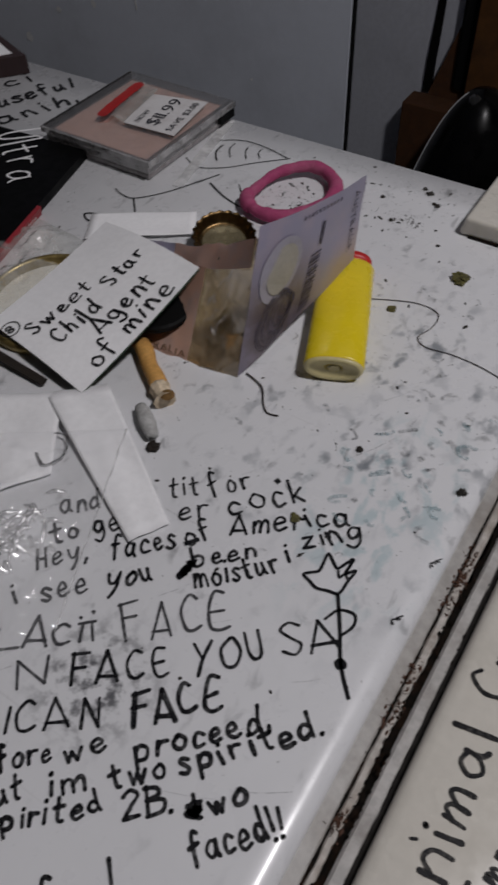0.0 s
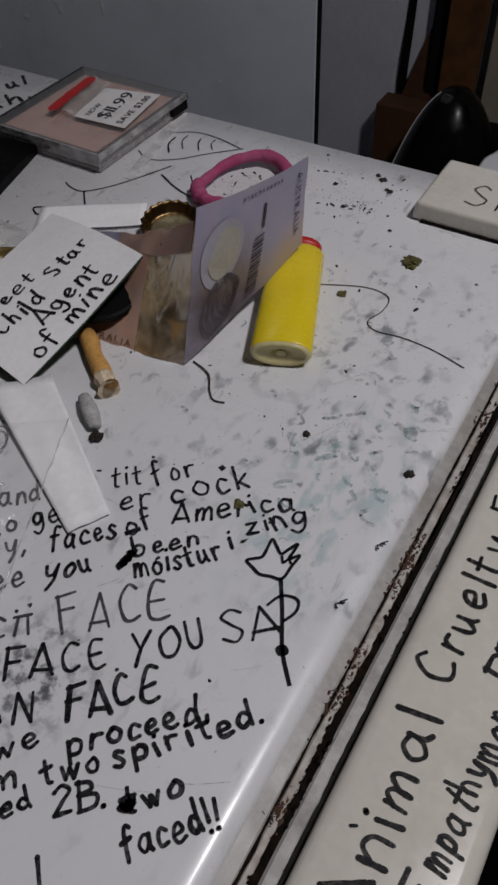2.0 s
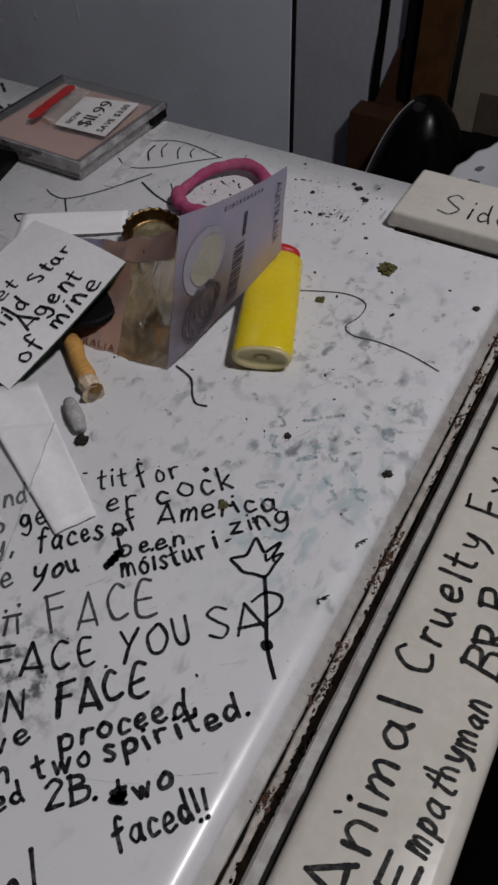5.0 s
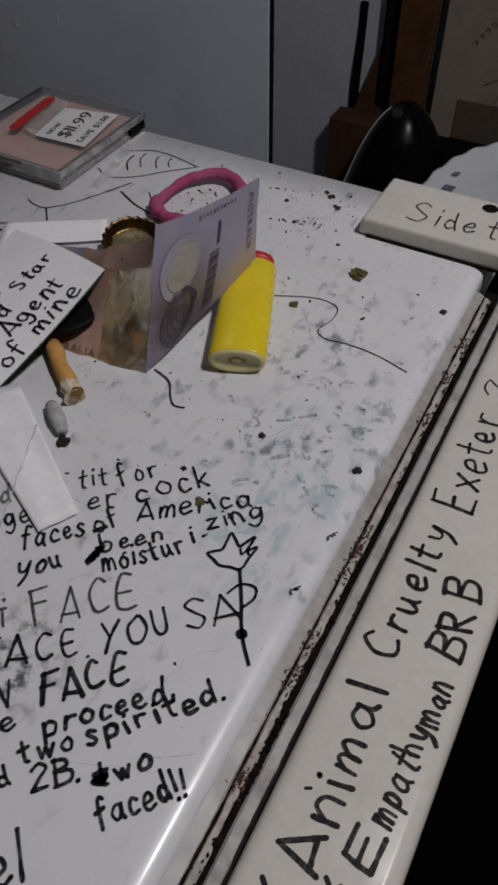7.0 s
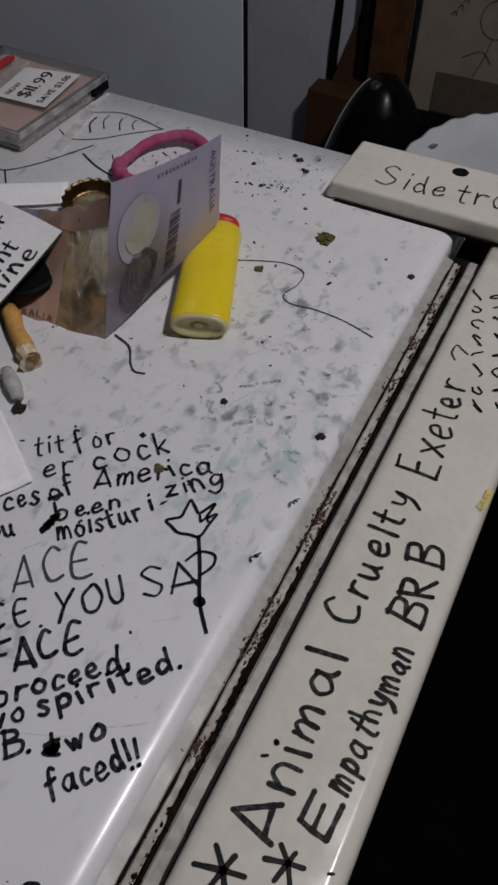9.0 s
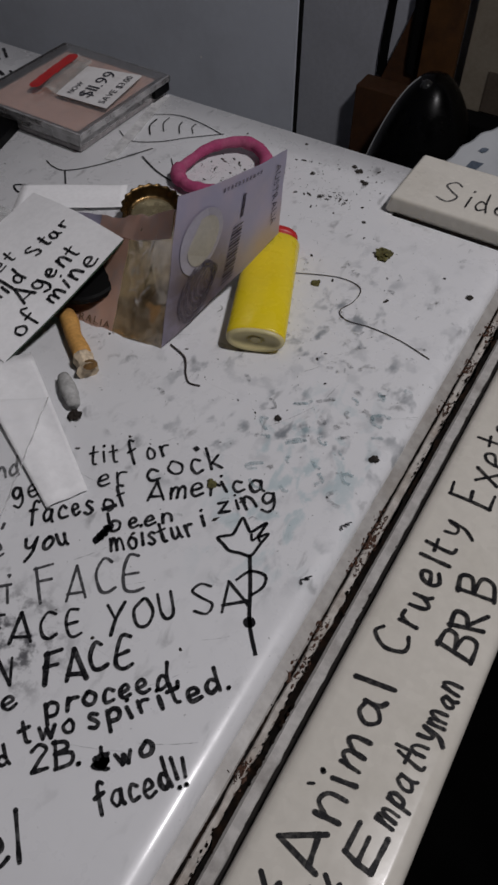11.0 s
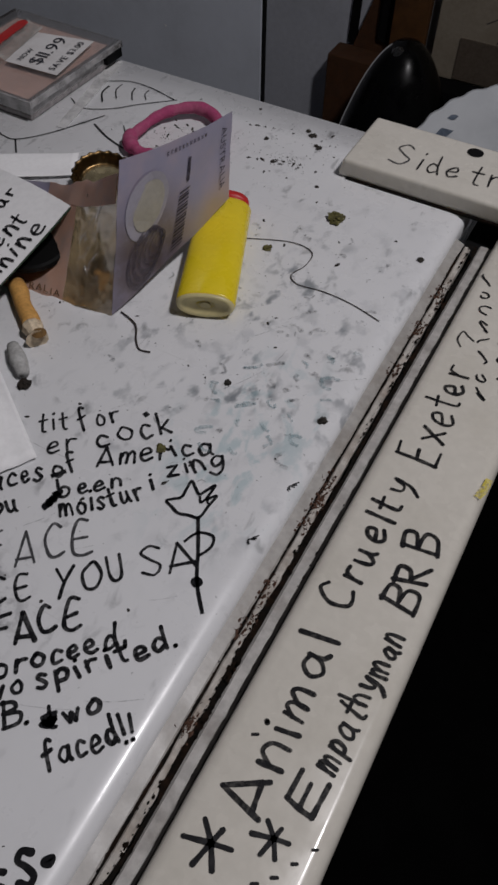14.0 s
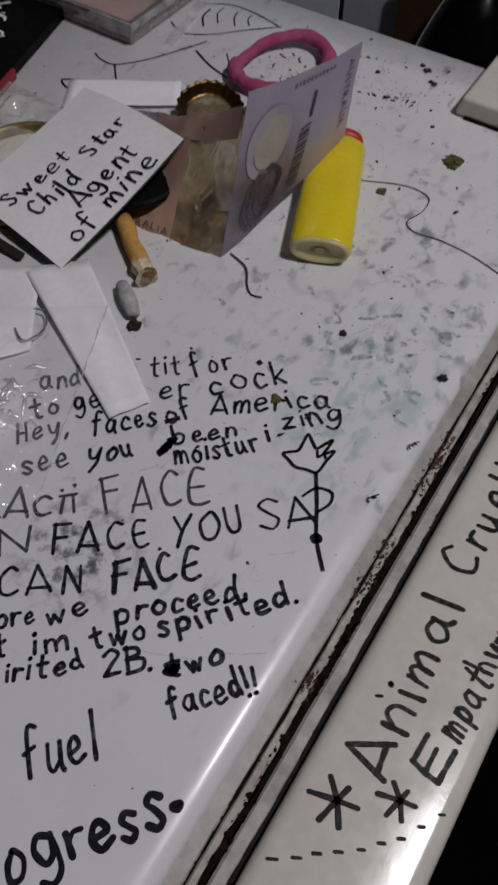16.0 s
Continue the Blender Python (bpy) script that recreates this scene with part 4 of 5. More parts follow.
def page(a, b, c, d, bulge, crush=0.0):
    a, b, c, d = [Vector(p) for p in (a, b, c, d)]
    n = (b - a).cross(d - a).normalized()

    def at(u, v, off=0.0):
        p = a * (1 - u) * (1 - v) + b * u * (1 - v) + c * u * v + d * (1 - u) * v
        w = bulge * math.sin(math.pi * min(1, max(0, u))) * (0.4 + 0.6 * v) + 0.0009 * noise.noise(Vector((u * 3, v * 3, bulge * 99)))
        w += crush * min(1, max(0, u) * 2) * min(1, 5 * (1.02 - u)) * (noise.noise(Vector((u * 4.5, v * 2.5, 3.0))) - 0.6 * abs(noise.noise(Vector((u * 7, v * 3.5 + u * 4, 9.0)))))
        return p + n * (w + off)
    return at


right_page = page(FOLD0, (-0.1120, -0.1085, 0.0165), (-0.1085, -0.1108, 0.0600), FOLD1, 0.0022)
left_page = page((-0.1900, -0.1946, 0.0010), FOLD0, FOLD1 + Vector((-0.001, 0.001, -0.006)), (-0.2085, -0.1370, 0.0100), -0.0030, 0.0048)


def sheet_of(at, u0, u1, v0, v1, off=0.0, n=16, thick=0.00015):
    verts, faces, count = [], [], (n + 1) ** 2
    for s in (off, off - thick):
        verts += [at(u0 + (u1 - u0) * i / n, v0 + (v1 - v0) * j / n, s) for j in range(n + 1) for i in range(n + 1)]
    for j in range(n):
        for i in range(n):
            q = (j * (n + 1) + i, j * (n + 1) + i + 1, (j + 1) * (n + 1) + i + 1, (j + 1) * (n + 1) + i)
            faces += [q, tuple(k + count for k in reversed(q))]
    return verts, faces


def oval_of(at, u, v, ru, rv, off, n=28, hole=0.0):
    ring = [at(u + ru * math.cos(a), v + rv * math.sin(a), off) for a in np.linspace(0, 2 * math.pi, n, endpoint=False)]
    if not hole:
        return ring, [tuple(range(n))]
    ring += [at(u + ru * hole * math.cos(a), v + rv * hole * math.sin(a), off) for a in np.linspace(0, 2 * math.pi, n, endpoint=False)]
    return ring, [(k, (k + 1) % n, n + (k + 1) % n, n + k) for k in range(n)]


def printed(at, text, u, v, lu, hv, off, turn=0.0, bold=0.0):
    vf = script(text, lu, hv, bold, 0.14)
    c, s = math.cos(turn), math.sin(turn)
    return [at(u + p.x * c - p.y * s, v + p.x * s + p.y * c, off) for p in vf[0]], vf[1]


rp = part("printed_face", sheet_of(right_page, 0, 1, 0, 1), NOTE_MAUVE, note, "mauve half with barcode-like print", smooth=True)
UP = 0.0004
part("print_oval", oval_of(right_page, 0.23, 0.63, 0.17, 0.23, UP), NOTE_CREAM, rp)
part("print_oval", oval_of(right_page, 0.24, 0.63, 0.125, 0.175, UP * 1.6), NOTE_PALE, rp)
for k in range(6):
    part("print_swirl", oval_of(right_page, 0.24 + 0.022 * k, 0.24 + 0.012 * k, 0.15 - 0.020 * k, 0.23 - 0.032 * k, UP * (1.2 + 0.2 * k), 24, 0.80), NOTE_DARK, rp)
for k in range(17):
    w = 0.008 + 0.005 * ((k * 7) % 3)
    v = 0.07 + 0.030 * k
    part("print_bar", sheet_of(right_page, 0.470 + 0.002 * k, 0.560 + 0.002 * k, v, v + w, UP, 2, 0.00005), NOTE_BAR, rp)
part("print_bar", sheet_of(right_page, 0.555, 0.580, 0.62, 0.82, UP, 3, 0.00005), NOTE_BAR, rp)
part("lettering", printed(right_page, "AUSTRALIA", 0.885, 0.90, 0.66, 0.060, UP, -math.pi / 2), NOTE_BAR, rp)
for k in range(11):
    part("print_bar", sheet_of(right_page, 0.36 + 0.034 * k, 0.378 + 0.034 * k, 0.915, 0.945, UP, 1, 0.00005), NOTE_FAINT, rp)
lp = part("pink_face", sheet_of(left_page, 0, 0.62, 0, 1), NOTE_PINK, note, "pink and orange half of the note", smooth=True)
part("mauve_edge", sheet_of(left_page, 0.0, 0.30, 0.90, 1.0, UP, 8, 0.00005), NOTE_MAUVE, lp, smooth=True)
win = part("clear_window", sheet_of(left_page, 0.62, 1.0, 0, 1), NOTE_CLEAR, note, "clear brown-tinted window strip", smooth=True)
part("peach_band", sheet_of(left_page, 0.30, 0.97, 0.80, 1.0, UP, 12, 0.00005), NOTE_PEACH, lp, smooth=True)
part("lettering", printed(left_page, "AUSTRALIA", 0.14, 0.045, 0.46, 0.055, UP * 2.5), NOTE_BROWN, lp)
# ridges added along creases of the clear window, glossy and whitened as glints
rnd = random.Random(4)
for k in range(13):
    u, v = (rnd.gauss(0.74, 0.05), rnd.gauss(0.52, 0.10)) if k < 9 else (rnd.uniform(0.70, 0.92), rnd.uniform(0.12, 0.85))
    a, r = rnd.gauss(1.3, 0.6), rnd.uniform(0.015, 0.045) if k < 9 else rnd.uniform(0.05, 0.10)
    ridge = spline([left_page(u - r * math.cos(a), v - r * math.sin(a), 0.0002), left_page(u, v, 0.0009), left_page(u + r * math.cos(a), v + r * math.sin(a), 0.0002)], 6)
    part("crease", tube(ridge, lambda t: 0.00005 + 0.00024 * math.sin(math.pi * t), 7), CLEAR_FOLD, win, "added crease, whitened to read as a glint", smooth=True)
lid_at = left_page(0.32, 0.42, 0.0008)
lid_m = Matrix.Translation(lid_at) @ (left_page(0.32, 0.42, 0.002) - left_page(0.32, 0.42, 0.0)).to_track_quat("Z", "Y").to_matrix().to_4x4()
lid = part("screw_cap", shifted(lathe([(0.0, 0.0), (0.0168, 0.0), (0.0176, 0.0008), (0.0176, 0.0030), (0.0164, 0.0036), (0.0, 0.0036)], 36), lid_m), SCREW_BLACK, None, smooth=False)
tagged(lid, "small black round screw cap resting on the banknote", "cap")

# ---- crown cap ----
cap = thing("bottle_cap", (-0.181, -0.114, 0.0), "gold crown bottle cap lying upside down", "bottle cap")
cap_m = Matrix.Translation((-0.1800, -0.1135, 0.0036)) @ pose(0, 0, 0, 16, 6, 30)
flute = lambda a, i: 1.0 + (0.035 * math.cos(21 * a) if i in (3, 4, 5, 6) else 0.0)
part("shell", shifted(lathe([(0.0, 0.0), (0.0118, 0.0), (0.0132, 0.0010), (0.0145, 0.0046), (0.0156, 0.0062), (0.0152, 0.0064), (0.0141, 0.0048), (0.0128, 0.0014), (0.0116, 0.0008), (0.0, 0.0007)], 84, flute), cap_m), CAP_BROWN, cap, smooth=True)
part("liner", shifted(lathe([(0.0, 0.0010), (0.0096, 0.0010), (0.0108, 0.0014), (0.0112, 0.0010)], 48), cap_m), LINER, cap, "clear-coated gold liner", smooth=True)

# ---- pink hair tie ----
pts = [(-0.1914, -0.0752, 0.0045), (-0.1920, -0.0633, 0.0045), (-0.1901, -0.0491, 0.0050), (-0.1837, -0.0398, 0.0060), (-0.1750, -0.0330, 0.0060), (-0.1649, -0.0338, 0.0050), (-0.1553, -0.0428, 0.0045), (-0.1523, -0.0575, 0.0042), (-0.1574, -0.0706, 0.0042), (-0.1659, -0.0795, 0.0042), (-0.1756, -0.0826, 0.0045), (-0.1834, -0.0815, 0.0048)]
tie = part("hair_tie", tube(spline(pts, 10, True), lambda s: 0.0033 + 0.0006 * math.sin(6.28 * s - 2.2) + 0.00015 * math.sin(40 * s) + 0.00015 * math.sin(93 * s) + (0.0009 if s > 0.94 or s < 0.04 else 0), 14, True), PINK, None, smooth=True)
tagged(tie, "worn pink fabric hair tie with a knot", "hair tie")

# ---- white card with writing ----
card = thing("note_card", (-0.2, -0.185, 0.0), "curled white card with black handwriting, propped on the clutter", "card")
CL, CB, CR, CT = Vector((-0.2370, -0.2170, 0.0060)), Vector((-0.1730, -0.2290, 0.0055)), Vector((-0.1585, -0.1622, 0.0295)), Vector((-0.2285, -0.1428, 0.0175))
curl = lambda u, v: 0.0022 * math.sin(math.pi * u) - 0.0012 * math.sin(math.pi * v)


def card_at(u, v, off=0.0004):
    n = (CT - CL).cross(CB - CL).normalized() * -1
    p = CL * (1 - u) * (1 - v) + CT * u * (1 - v) + CR * u * v + CB * (1 - u) * v
    return p + n * (curl(v, u) + off)


sheet = part("card_sheet", slab((CL, CB, CR, CT), 0.0004, 12, 12, curl), PAPER, card)
under = Vector((0.0001, 0.0001, -0.0006))
part("backing_card", slab((CL + under, CB + under, CR + under * 1.6, CT + under), 0.0004, 12, 12, curl), PAPER_GREEN, card, "green-edged card beneath")


def card_text(text, u0, v0, u1, v1, h):
    L = math.hypot(u1 - u0, v1 - v0)
    vf = handwritten(text, L, h, 0.0185, 1.0, -0.12)
    c, s = (u1 - u0) / L, (v1 - v0) / L
    return part("handwriting", ([card_at(u0 + p.x * c + p.y * s, v0 + p.x * s - p.y * c, 0.0004 + p.z) for p in vf[0]], vf[1]), INK, sheet)


card_text("Sweet", 0.095, 0.400, 0.545, 0.440, 0.130)
card_text("Child", 0.150, 0.605, 0.465, 0.640, 0.130)
card_text("Star", 0.625, 0.565, 0.904, 0.570, 0.130)
card_text("Agent", 0.340, 0.785, 0.788, 0.815, 0.145)
card_text("of", 0.175, 0.955, 0.340, 0.955, 0.140)
card_text("mine", 0.440, 0.955, 0.811, 0.960, 0.140)
card_text("8", 0.01, 0.24, 0.05, 0.24, 0.07)
part("pen_line", oval_of(card_at, 0.035, 0.205, 0.065, 0.075, 0.0004, 24, 0.86), INK, sheet)

# Dark card edge below the white card, with its curl shadow painted in.
tagged(part("card_shade_strip", slab(((-0.2272, -0.2305, 0.0030), (-0.1936, -0.2326, 0.0030), (-0.1938, -0.2292, 0.0040), (-0.2301, -0.2267, 0.0050)), 0.0024, 8, 3, lambda u, v: 0.0004 * math.sin(5 * u)), CHAR_AND_SHADE, None), "dark strip for the second card's edge and the curl shadow beneath", "scrap")

# ---- loose papers ----
def paper_sheet(name, corners, label, mat=PAPER, lift=0.0015, seed=0.0):
    ob = part(name, slab(corners, 0.0002, 14, 14, lambda u, v: lift * (0.5 + noise.noise(Vector((u * 2.2, v * 2.2, seed))))), mat, None, smooth=True)
    return tagged(ob, label, "paper")


paper_sheet("paper_strip", ((-0.1860, -0.2365, 0.004), (-0.1140, -0.2735, 0.0012), (-0.1060, -0.2600, 0.0012), (-0.1665, -0.2195, 0.005)), "folded white paper strip over the written top", seed=3.1)
paper_sheet("paper_scrap", ((-0.2120, -0.2500, 0.003), (-0.1731, -0.2866, 0.0012), (-0.1580, -0.2650, 0.0012), (-0.1800, -0.2330, 0.005)), "crumpled white paper scrap", seed=7.7)
paper_sheet("paper_slip", ((-0.2455, -0.1440, 0.0022), (-0.1990, -0.1120, 0.0022), (-0.2095, -0.0950, 0.0022), (-0.2565, -0.1240, 0.0022)), "narrow white paper slip behind the card", lift=0.0008, seed=1.3)
draw([(-0.1700, -0.2500), (-0.1640, -0.2490), (-0.1590, -0.2560), (-0.1620, -0.2640), (-0.1690, -0.2610)], 0.0009, 0.0035, bpy.data.objects["paper_scrap"], INK_FAINT)

# ---- clear bags ----
def film(name, corners, label, mat, height, seed, n=30):
    def wave(u, v):
        edge = min(1, 6 * min(u, 1 - u, v, 1 - v))
        a = noise.fractal(Vector((u * 3.5, v * 3.5, seed)), 0.7, 2.3, 5)
        b = abs(noise.noise(Vector((u * 6 + v * 3, v * 5 - u * 2, seed + 5))))
        return 0.0008 + height * edge * max(0.0, 0.45 + 0.5 * a - 0.5 * b)
    ob = part(name, slab(corners, 0.00012, n, n, wave, True), mat, None, smooth=True)
    ob.visible_shadow = False
    return tagged(ob, label, "plastic bag")


bag = film("plastic_bag", ((-0.2350, -0.2900, 0.001), (-0.1350, -0.3500, 0.001), (-0.1130, -0.3130, 0.001), (-0.1445, -0.2350, 0.005)), "crinkled clear plastic bag lying over the writing", CLEAR, 0.0125, 2.4, 70)
fold_path = [Vector((-0.1445, -0.2350, 0.0062)).lerp(Vector((-0.1130, -0.3130, 0.0022)), k / 40) + Vector((0.00018 * math.sin(k * 0.9), 0.0, 0.0002 * math.sin(k * 1.7))) for k in range(41)]
part("edge_fold", tube(fold_path, lambda s: 0.00016 + 0.00022 * math.sin(31 * s) ** 2, 7), CLEAR_FOLD, bag, "shiny folded edge", smooth=True).visible_shadow = False
# Crinkle tubes, glossy and milky, drawn for the bag's white highlights.
rnd = random.Random(8)
for k in range(34):
    x, y = rnd.gauss(-0.150, 0.0060), rnd.gauss(-0.292, 0.0075)
    a, r = rnd.uniform(0, 3.14), rnd.uniform(0.0015, 0.0055)
    ridge = spline([(x - r * math.cos(a), y - r * math.sin(a), 0.0045), (x, y + rnd.gauss(0, 0.0008), 0.0068), (x + r * math.cos(a + 0.4), y + r * math.sin(a + 0.4), 0.0050)], 8)
    part("crinkle", tube(ridge, lambda t: 0.00015 + 0.00075 * math.sin(math.pi * t), 9), CLEAR_FOLD, bag, "crinkle whitened to read as a glint", smooth=True).visible_shadow = False
# slanting facets of a hard crumple in the bag, angled and whitened for glare
for k, (x, y, reach, wide) in enumerate(((-0.1460, -0.2955, 0.0045, 0.0070), (-0.1412, -0.2935, 0.0050, 0.0055), (-0.1362, -0.2905, 0.0040, 0.0030), (-0.1545, -0.2920, 0.0035, 0.0035), (-0.1440, -0.3045, 0.0035, 0.0035))):
    rows = []
    for j in range(7):
        f = j / 6
        yy = y + wide * (f - 0.5)
        a = 0.0004 * noise.noise(Vector((k * 7.0, j * 1.3, 0.5)))
        b = 0.0007 * noise.noise(Vector((k * 7.0, j * 1.1, 4.5)))
        taper = 1 - 0.5 * abs(2 * f - 1)
        rows += [Vector((x - 0.0008 + b, yy, 0.0012)), Vector((x + b, yy, 0.0020 + 0.62 * reach * taper + a)), Vector((x + b + reach * taper, yy, 0.0020 - a))]
    quads = [(3 * j + i, 3 * j + i + 1, 3 * j + i + 4, 3 * j + i + 3) for j in range(6) for i in range(2)]
    part("crumple", (rows, quads), CLEAR_FOLD, bag, "hard crumple, angled and whitened for its glare").visible_shadow = False
film("plastic_bag", ((-0.3050, -0.2150, 0.002), (-0.2300, -0.2200, 0.002), (-0.2330, -0.1480, 0.004), (-0.2800, -0.1420, 0.002)), "cloudy clear bag wrapped round a gold lid", CLEAR_BAG, 0.011, 8.2, 30)
jar = thing("jar_lid", (-0.224, -0.192, 0.0), "flat pale jar lid with a gold rim inside the bag", "lid")
JM = Matrix.Translation((-0.2240, -0.1915, 0.0008)) @ pose(0, 0, 0, 4, 3, 0)
part("rim", shifted(lathe([(0.0275, 0.0), (0.0305, 0.0), (0.0310, 0.0050), (0.0300, 0.0066), (0.0285, 0.0066), (0.0278, 0.0050), (0.0275, 0.0)], 60), JM), BRASS, jar, "dull gold rim", smooth=True)
part("disc", shifted(lathe([(0.0, 0.0022), (0.0274, 0.0020), (0.0274, 0.0008), (0.0, 0.0008)], 60), JM), CREAM, jar)

for k in range(9):
    a = k * 2.4
    v, f = pen_stroke([(-0.2332 + 0.0035 * math.cos(a), -0.2025 + 0.0045 * math.sin(a)), (-0.2332 + 0.0015 * math.cos(a + 1), -0.2025 + 0.0030 * math.sin(a + 1))], 0.0014, 0.0042)
    part("scorch_mark", (v, f), INK_FAINT, jar, "dark scorch mark")

# ---- black pack ----
pack = thing("black_pack", (-0.34, -0.14, 0.0), "flat black card pack with white handwriting and a red edge", "pack")
body = part("body", slab(((-0.4200, -0.0860, 0.0050), (-0.4000, -0.2150, 0.0050), (-0.2660, -0.2050, 0.0050), (-0.2985, -0.0795, 0.0050)), 0.0048, 1, 1), BLACK_CARD, pack)
part("edge_band", slab(((-0.2836, -0.1360, 0.0054), (-0.2662, -0.2050, 0.0054), (-0.2640, -0.2045, 0.0050), (-0.2815, -0.1355, 0.0050)), 0.005, 1, 1), RED_EDGE, pack, "dark red edge")
write("Ultra", -0.3570, -0.0900, -0.3130, -0.1270, 0.0235, 0.0056, body, INK_WHITE, 0.0017, 1.1)

# ---- clear case with a price label ----
case = thing("clear_case", (-0.288, -0.041, 0.0), "clear hinged plastic case with a peach insert and price sticker", "case")
CM = Matrix.Translation((-0.2885, -0.0405, 0.0)) @ pose(0, 0, 0, 0, 0, -1.5)


def case_box(x0, y0, z0, x1, y1, z1, b=0.0006):
    return moved(box(x0, y0, z0, x1, y1, z1, b, 2), CM)


part("tray", case_box(-0.0395, -0.0395, 0.0005, 0.0375, 0.0370, 0.0034), BASE_GREY, case, "greyish base")
for nm, a in (("tray_wall", (-0.0395, -0.0395, 0.0034, 0.0375, -0.0375, 0.0078)), ("tray_wall", (-0.0395, 0.0375, 0.0034, 0.0375, 0.0395, 0.0078)),
              ("tray_wall", (-0.0395, -0.0375, 0.0034, -0.0375, 0.0375, 0.0078)), ("tray_wall", (0.0350, -0.0375, 0.0034, 0.0375, 0.0375, 0.0078))):
    part(nm, case_box(*a, 0.0005), FROST, case)
part("insert", case_box(-0.0365, -0.0365, 0.0019, 0.0345, 0.0370, 0.0095, 0.001), SKIN_TONE, case, "peach and brown printed insert")
lid_part = part("lid", case_box(-0.0410, -0.0410, 0.0100, 0.0405, 0.0415, 0.0120, 0.0008), ACRYLIC, case, "clear lid")
# One lid edge is coloured dark for the reflection inside the acrylic.
for a, m in (((-0.0412, -0.0412, 0.0088, 0.0407, -0.0398, 0.0122), FROST), ((-0.0412, 0.0401, 0.0082, 0.0407, 0.0417, 0.0122), SMOKE),
             ((-0.0412, -0.0398, 0.0082, -0.0392, 0.0401, 0.0122), EDGE_DARK), ((0.0393, -0.0398, 0.0088, 0.0407, 0.0401, 0.0122), FROST)):
    part("lid_edge", case_box(*a, 0.0004), m, lid_part)
for a in ((-0.0372, -0.0372, 0.0019, 0.0352, -0.0352, 0.0097), (-0.0372, 0.0360, 0.0019, 0.0352, 0.0378, 0.0097), (-0.0372, -0.0352, 0.0019, -0.0356, 0.0360, 0.0097), (0.0334, -0.0352, 0.0019, 0.0352, 0.0360, 0.0097)):
    part("insert_border", case_box(*a, 0.0003), BORDER, case, "dark printed border")
# Black piece at the case's far right corner.
part("dark_corner", case_box(0.0340, 0.0265, 0.0030, 0.0402, 0.0410, 0.0098, 0.0006), BLACK_CARD, case, "black corner piece")
label_ob = part("price_label", slab(((-0.2890, -0.0545, 0.0128), (-0.2540, -0.0530, 0.0128), (-0.2595, -0.0105, 0.0128), (-0.2955, -0.0180, 0.0128)), 0.0003, 1, 1), STICKER, case, "white price sticker")
LZ = 0.0133
stamp("NOW", -0.2810, -0.0500, -0.2825, -0.0360, 0.0036, LZ, label_ob, INK_PRINT, 0.0)
stamp("$11.99", -0.2695, -0.0490, -0.2725, -0.0170, 0.0085, LZ, label_ob, INK_PRINT, -0.006)
stamp("SAVE $3.00", -0.2580, -0.0500, -0.2620, -0.0155, 0.0042, LZ, label_ob, INK_PRINT, 0.0)
rs = pen_stroke([(-0.3045, -0.0540), (-0.3060, -0.0420), (-0.3075, -0.0270), (-0.3085, -0.0150)], 0.0068, 0.0142)
part("red_stroke", rs, RED_INK, case, "red marker stroke across the price")
part("torn_film", slab(((-0.3010, -0.0520, 0.0130), (-0.2890, -0.0540, 0.0130), (-0.2945, -0.0130, 0.0130), (-0.3100, -0.0080, 0.0130)), 0.0002, 8, 8, lambda u, v: 0.0006 * math.sin(5 * u + 3 * v), True), CLEAR_BAG, case, "peeling clear film")

# ---- framed thing by the back edge ----
fr = thing("flat_box", (-0.43, -0.025, 0.0), "dark-edged flat box with a pale face", "box")
part("body", slab(((-0.5000, -0.0540, 0.0120), (-0.4350, -0.0480, 0.0120), (-0.4060, -0.0130, 0.0120), (-0.4600, 0.0080, 0.0120)), 0.0115, 1, 1), RED_DARK, fr)
part("face", slab(((-0.4990, -0.0500, 0.0126), (-0.4390, -0.0450, 0.0126), (-0.4160, -0.0160, 0.0126), (-0.4610, 0.0030, 0.0126)), 0.0005, 1, 1), PAPER, fr, "pale face")

# ---- cigarette butt and ash ----
butt = thing("cigarette_butt", (-0.155, -0.205, 0.0), "crushed tan cigarette butt with a burnt end", "cigarette butt")
B0, B1 = Vector((-0.1705, -0.1925, 0.0042)), Vector((-0.1420, -0.2140, 0.0036))
path = [B0.lerp(B1, k / 12) + Vector((0.0006 * math.sin(k), 0, 0)) for k in range(10)]
part("filter_wrap", tube(path, lambda s: 0.0037 * (1 + 0.06 * math.sin(9 * s)), 14), TAN, butt, "tan cork-patterned wrap", smooth=True)
path = [B0.lerp(B1, 0.74 + 0.026 * k) for k in range(11)]
part("torn_end", tube(path, lambda s: 0.0036 + 0.0009 * math.sin(7 * s) + 0.0006 * s, 9), FIBRE, butt, "torn scorched filter fibre")
part("char_spot", shifted(lathe([(0.0, 0.0010), (0.0020, 0.0008), (0.0031, 0.0)], 14), Matrix.Translation((-0.1412, -0.2128, 0.0066))), SCORCH, butt)
ash = thing("cigarette_stub", (-0.14, -0.23, 0.0), "grey ash stub with a charred tip beside the butt", "cigarette stub")
path = [Vector((-0.1490, -0.2212, 0.003)).lerp(Vector((-0.1352, -0.2312, 0.003)), k / 8) for k in range(9)]
part("ash", tube(path, lambda s: 0.0032 * (0.75 + 0.35 * math.sin(math.pi * s)) + 0.0001 * math.sin(23 * s), 14), ASH, ash, smooth=True)


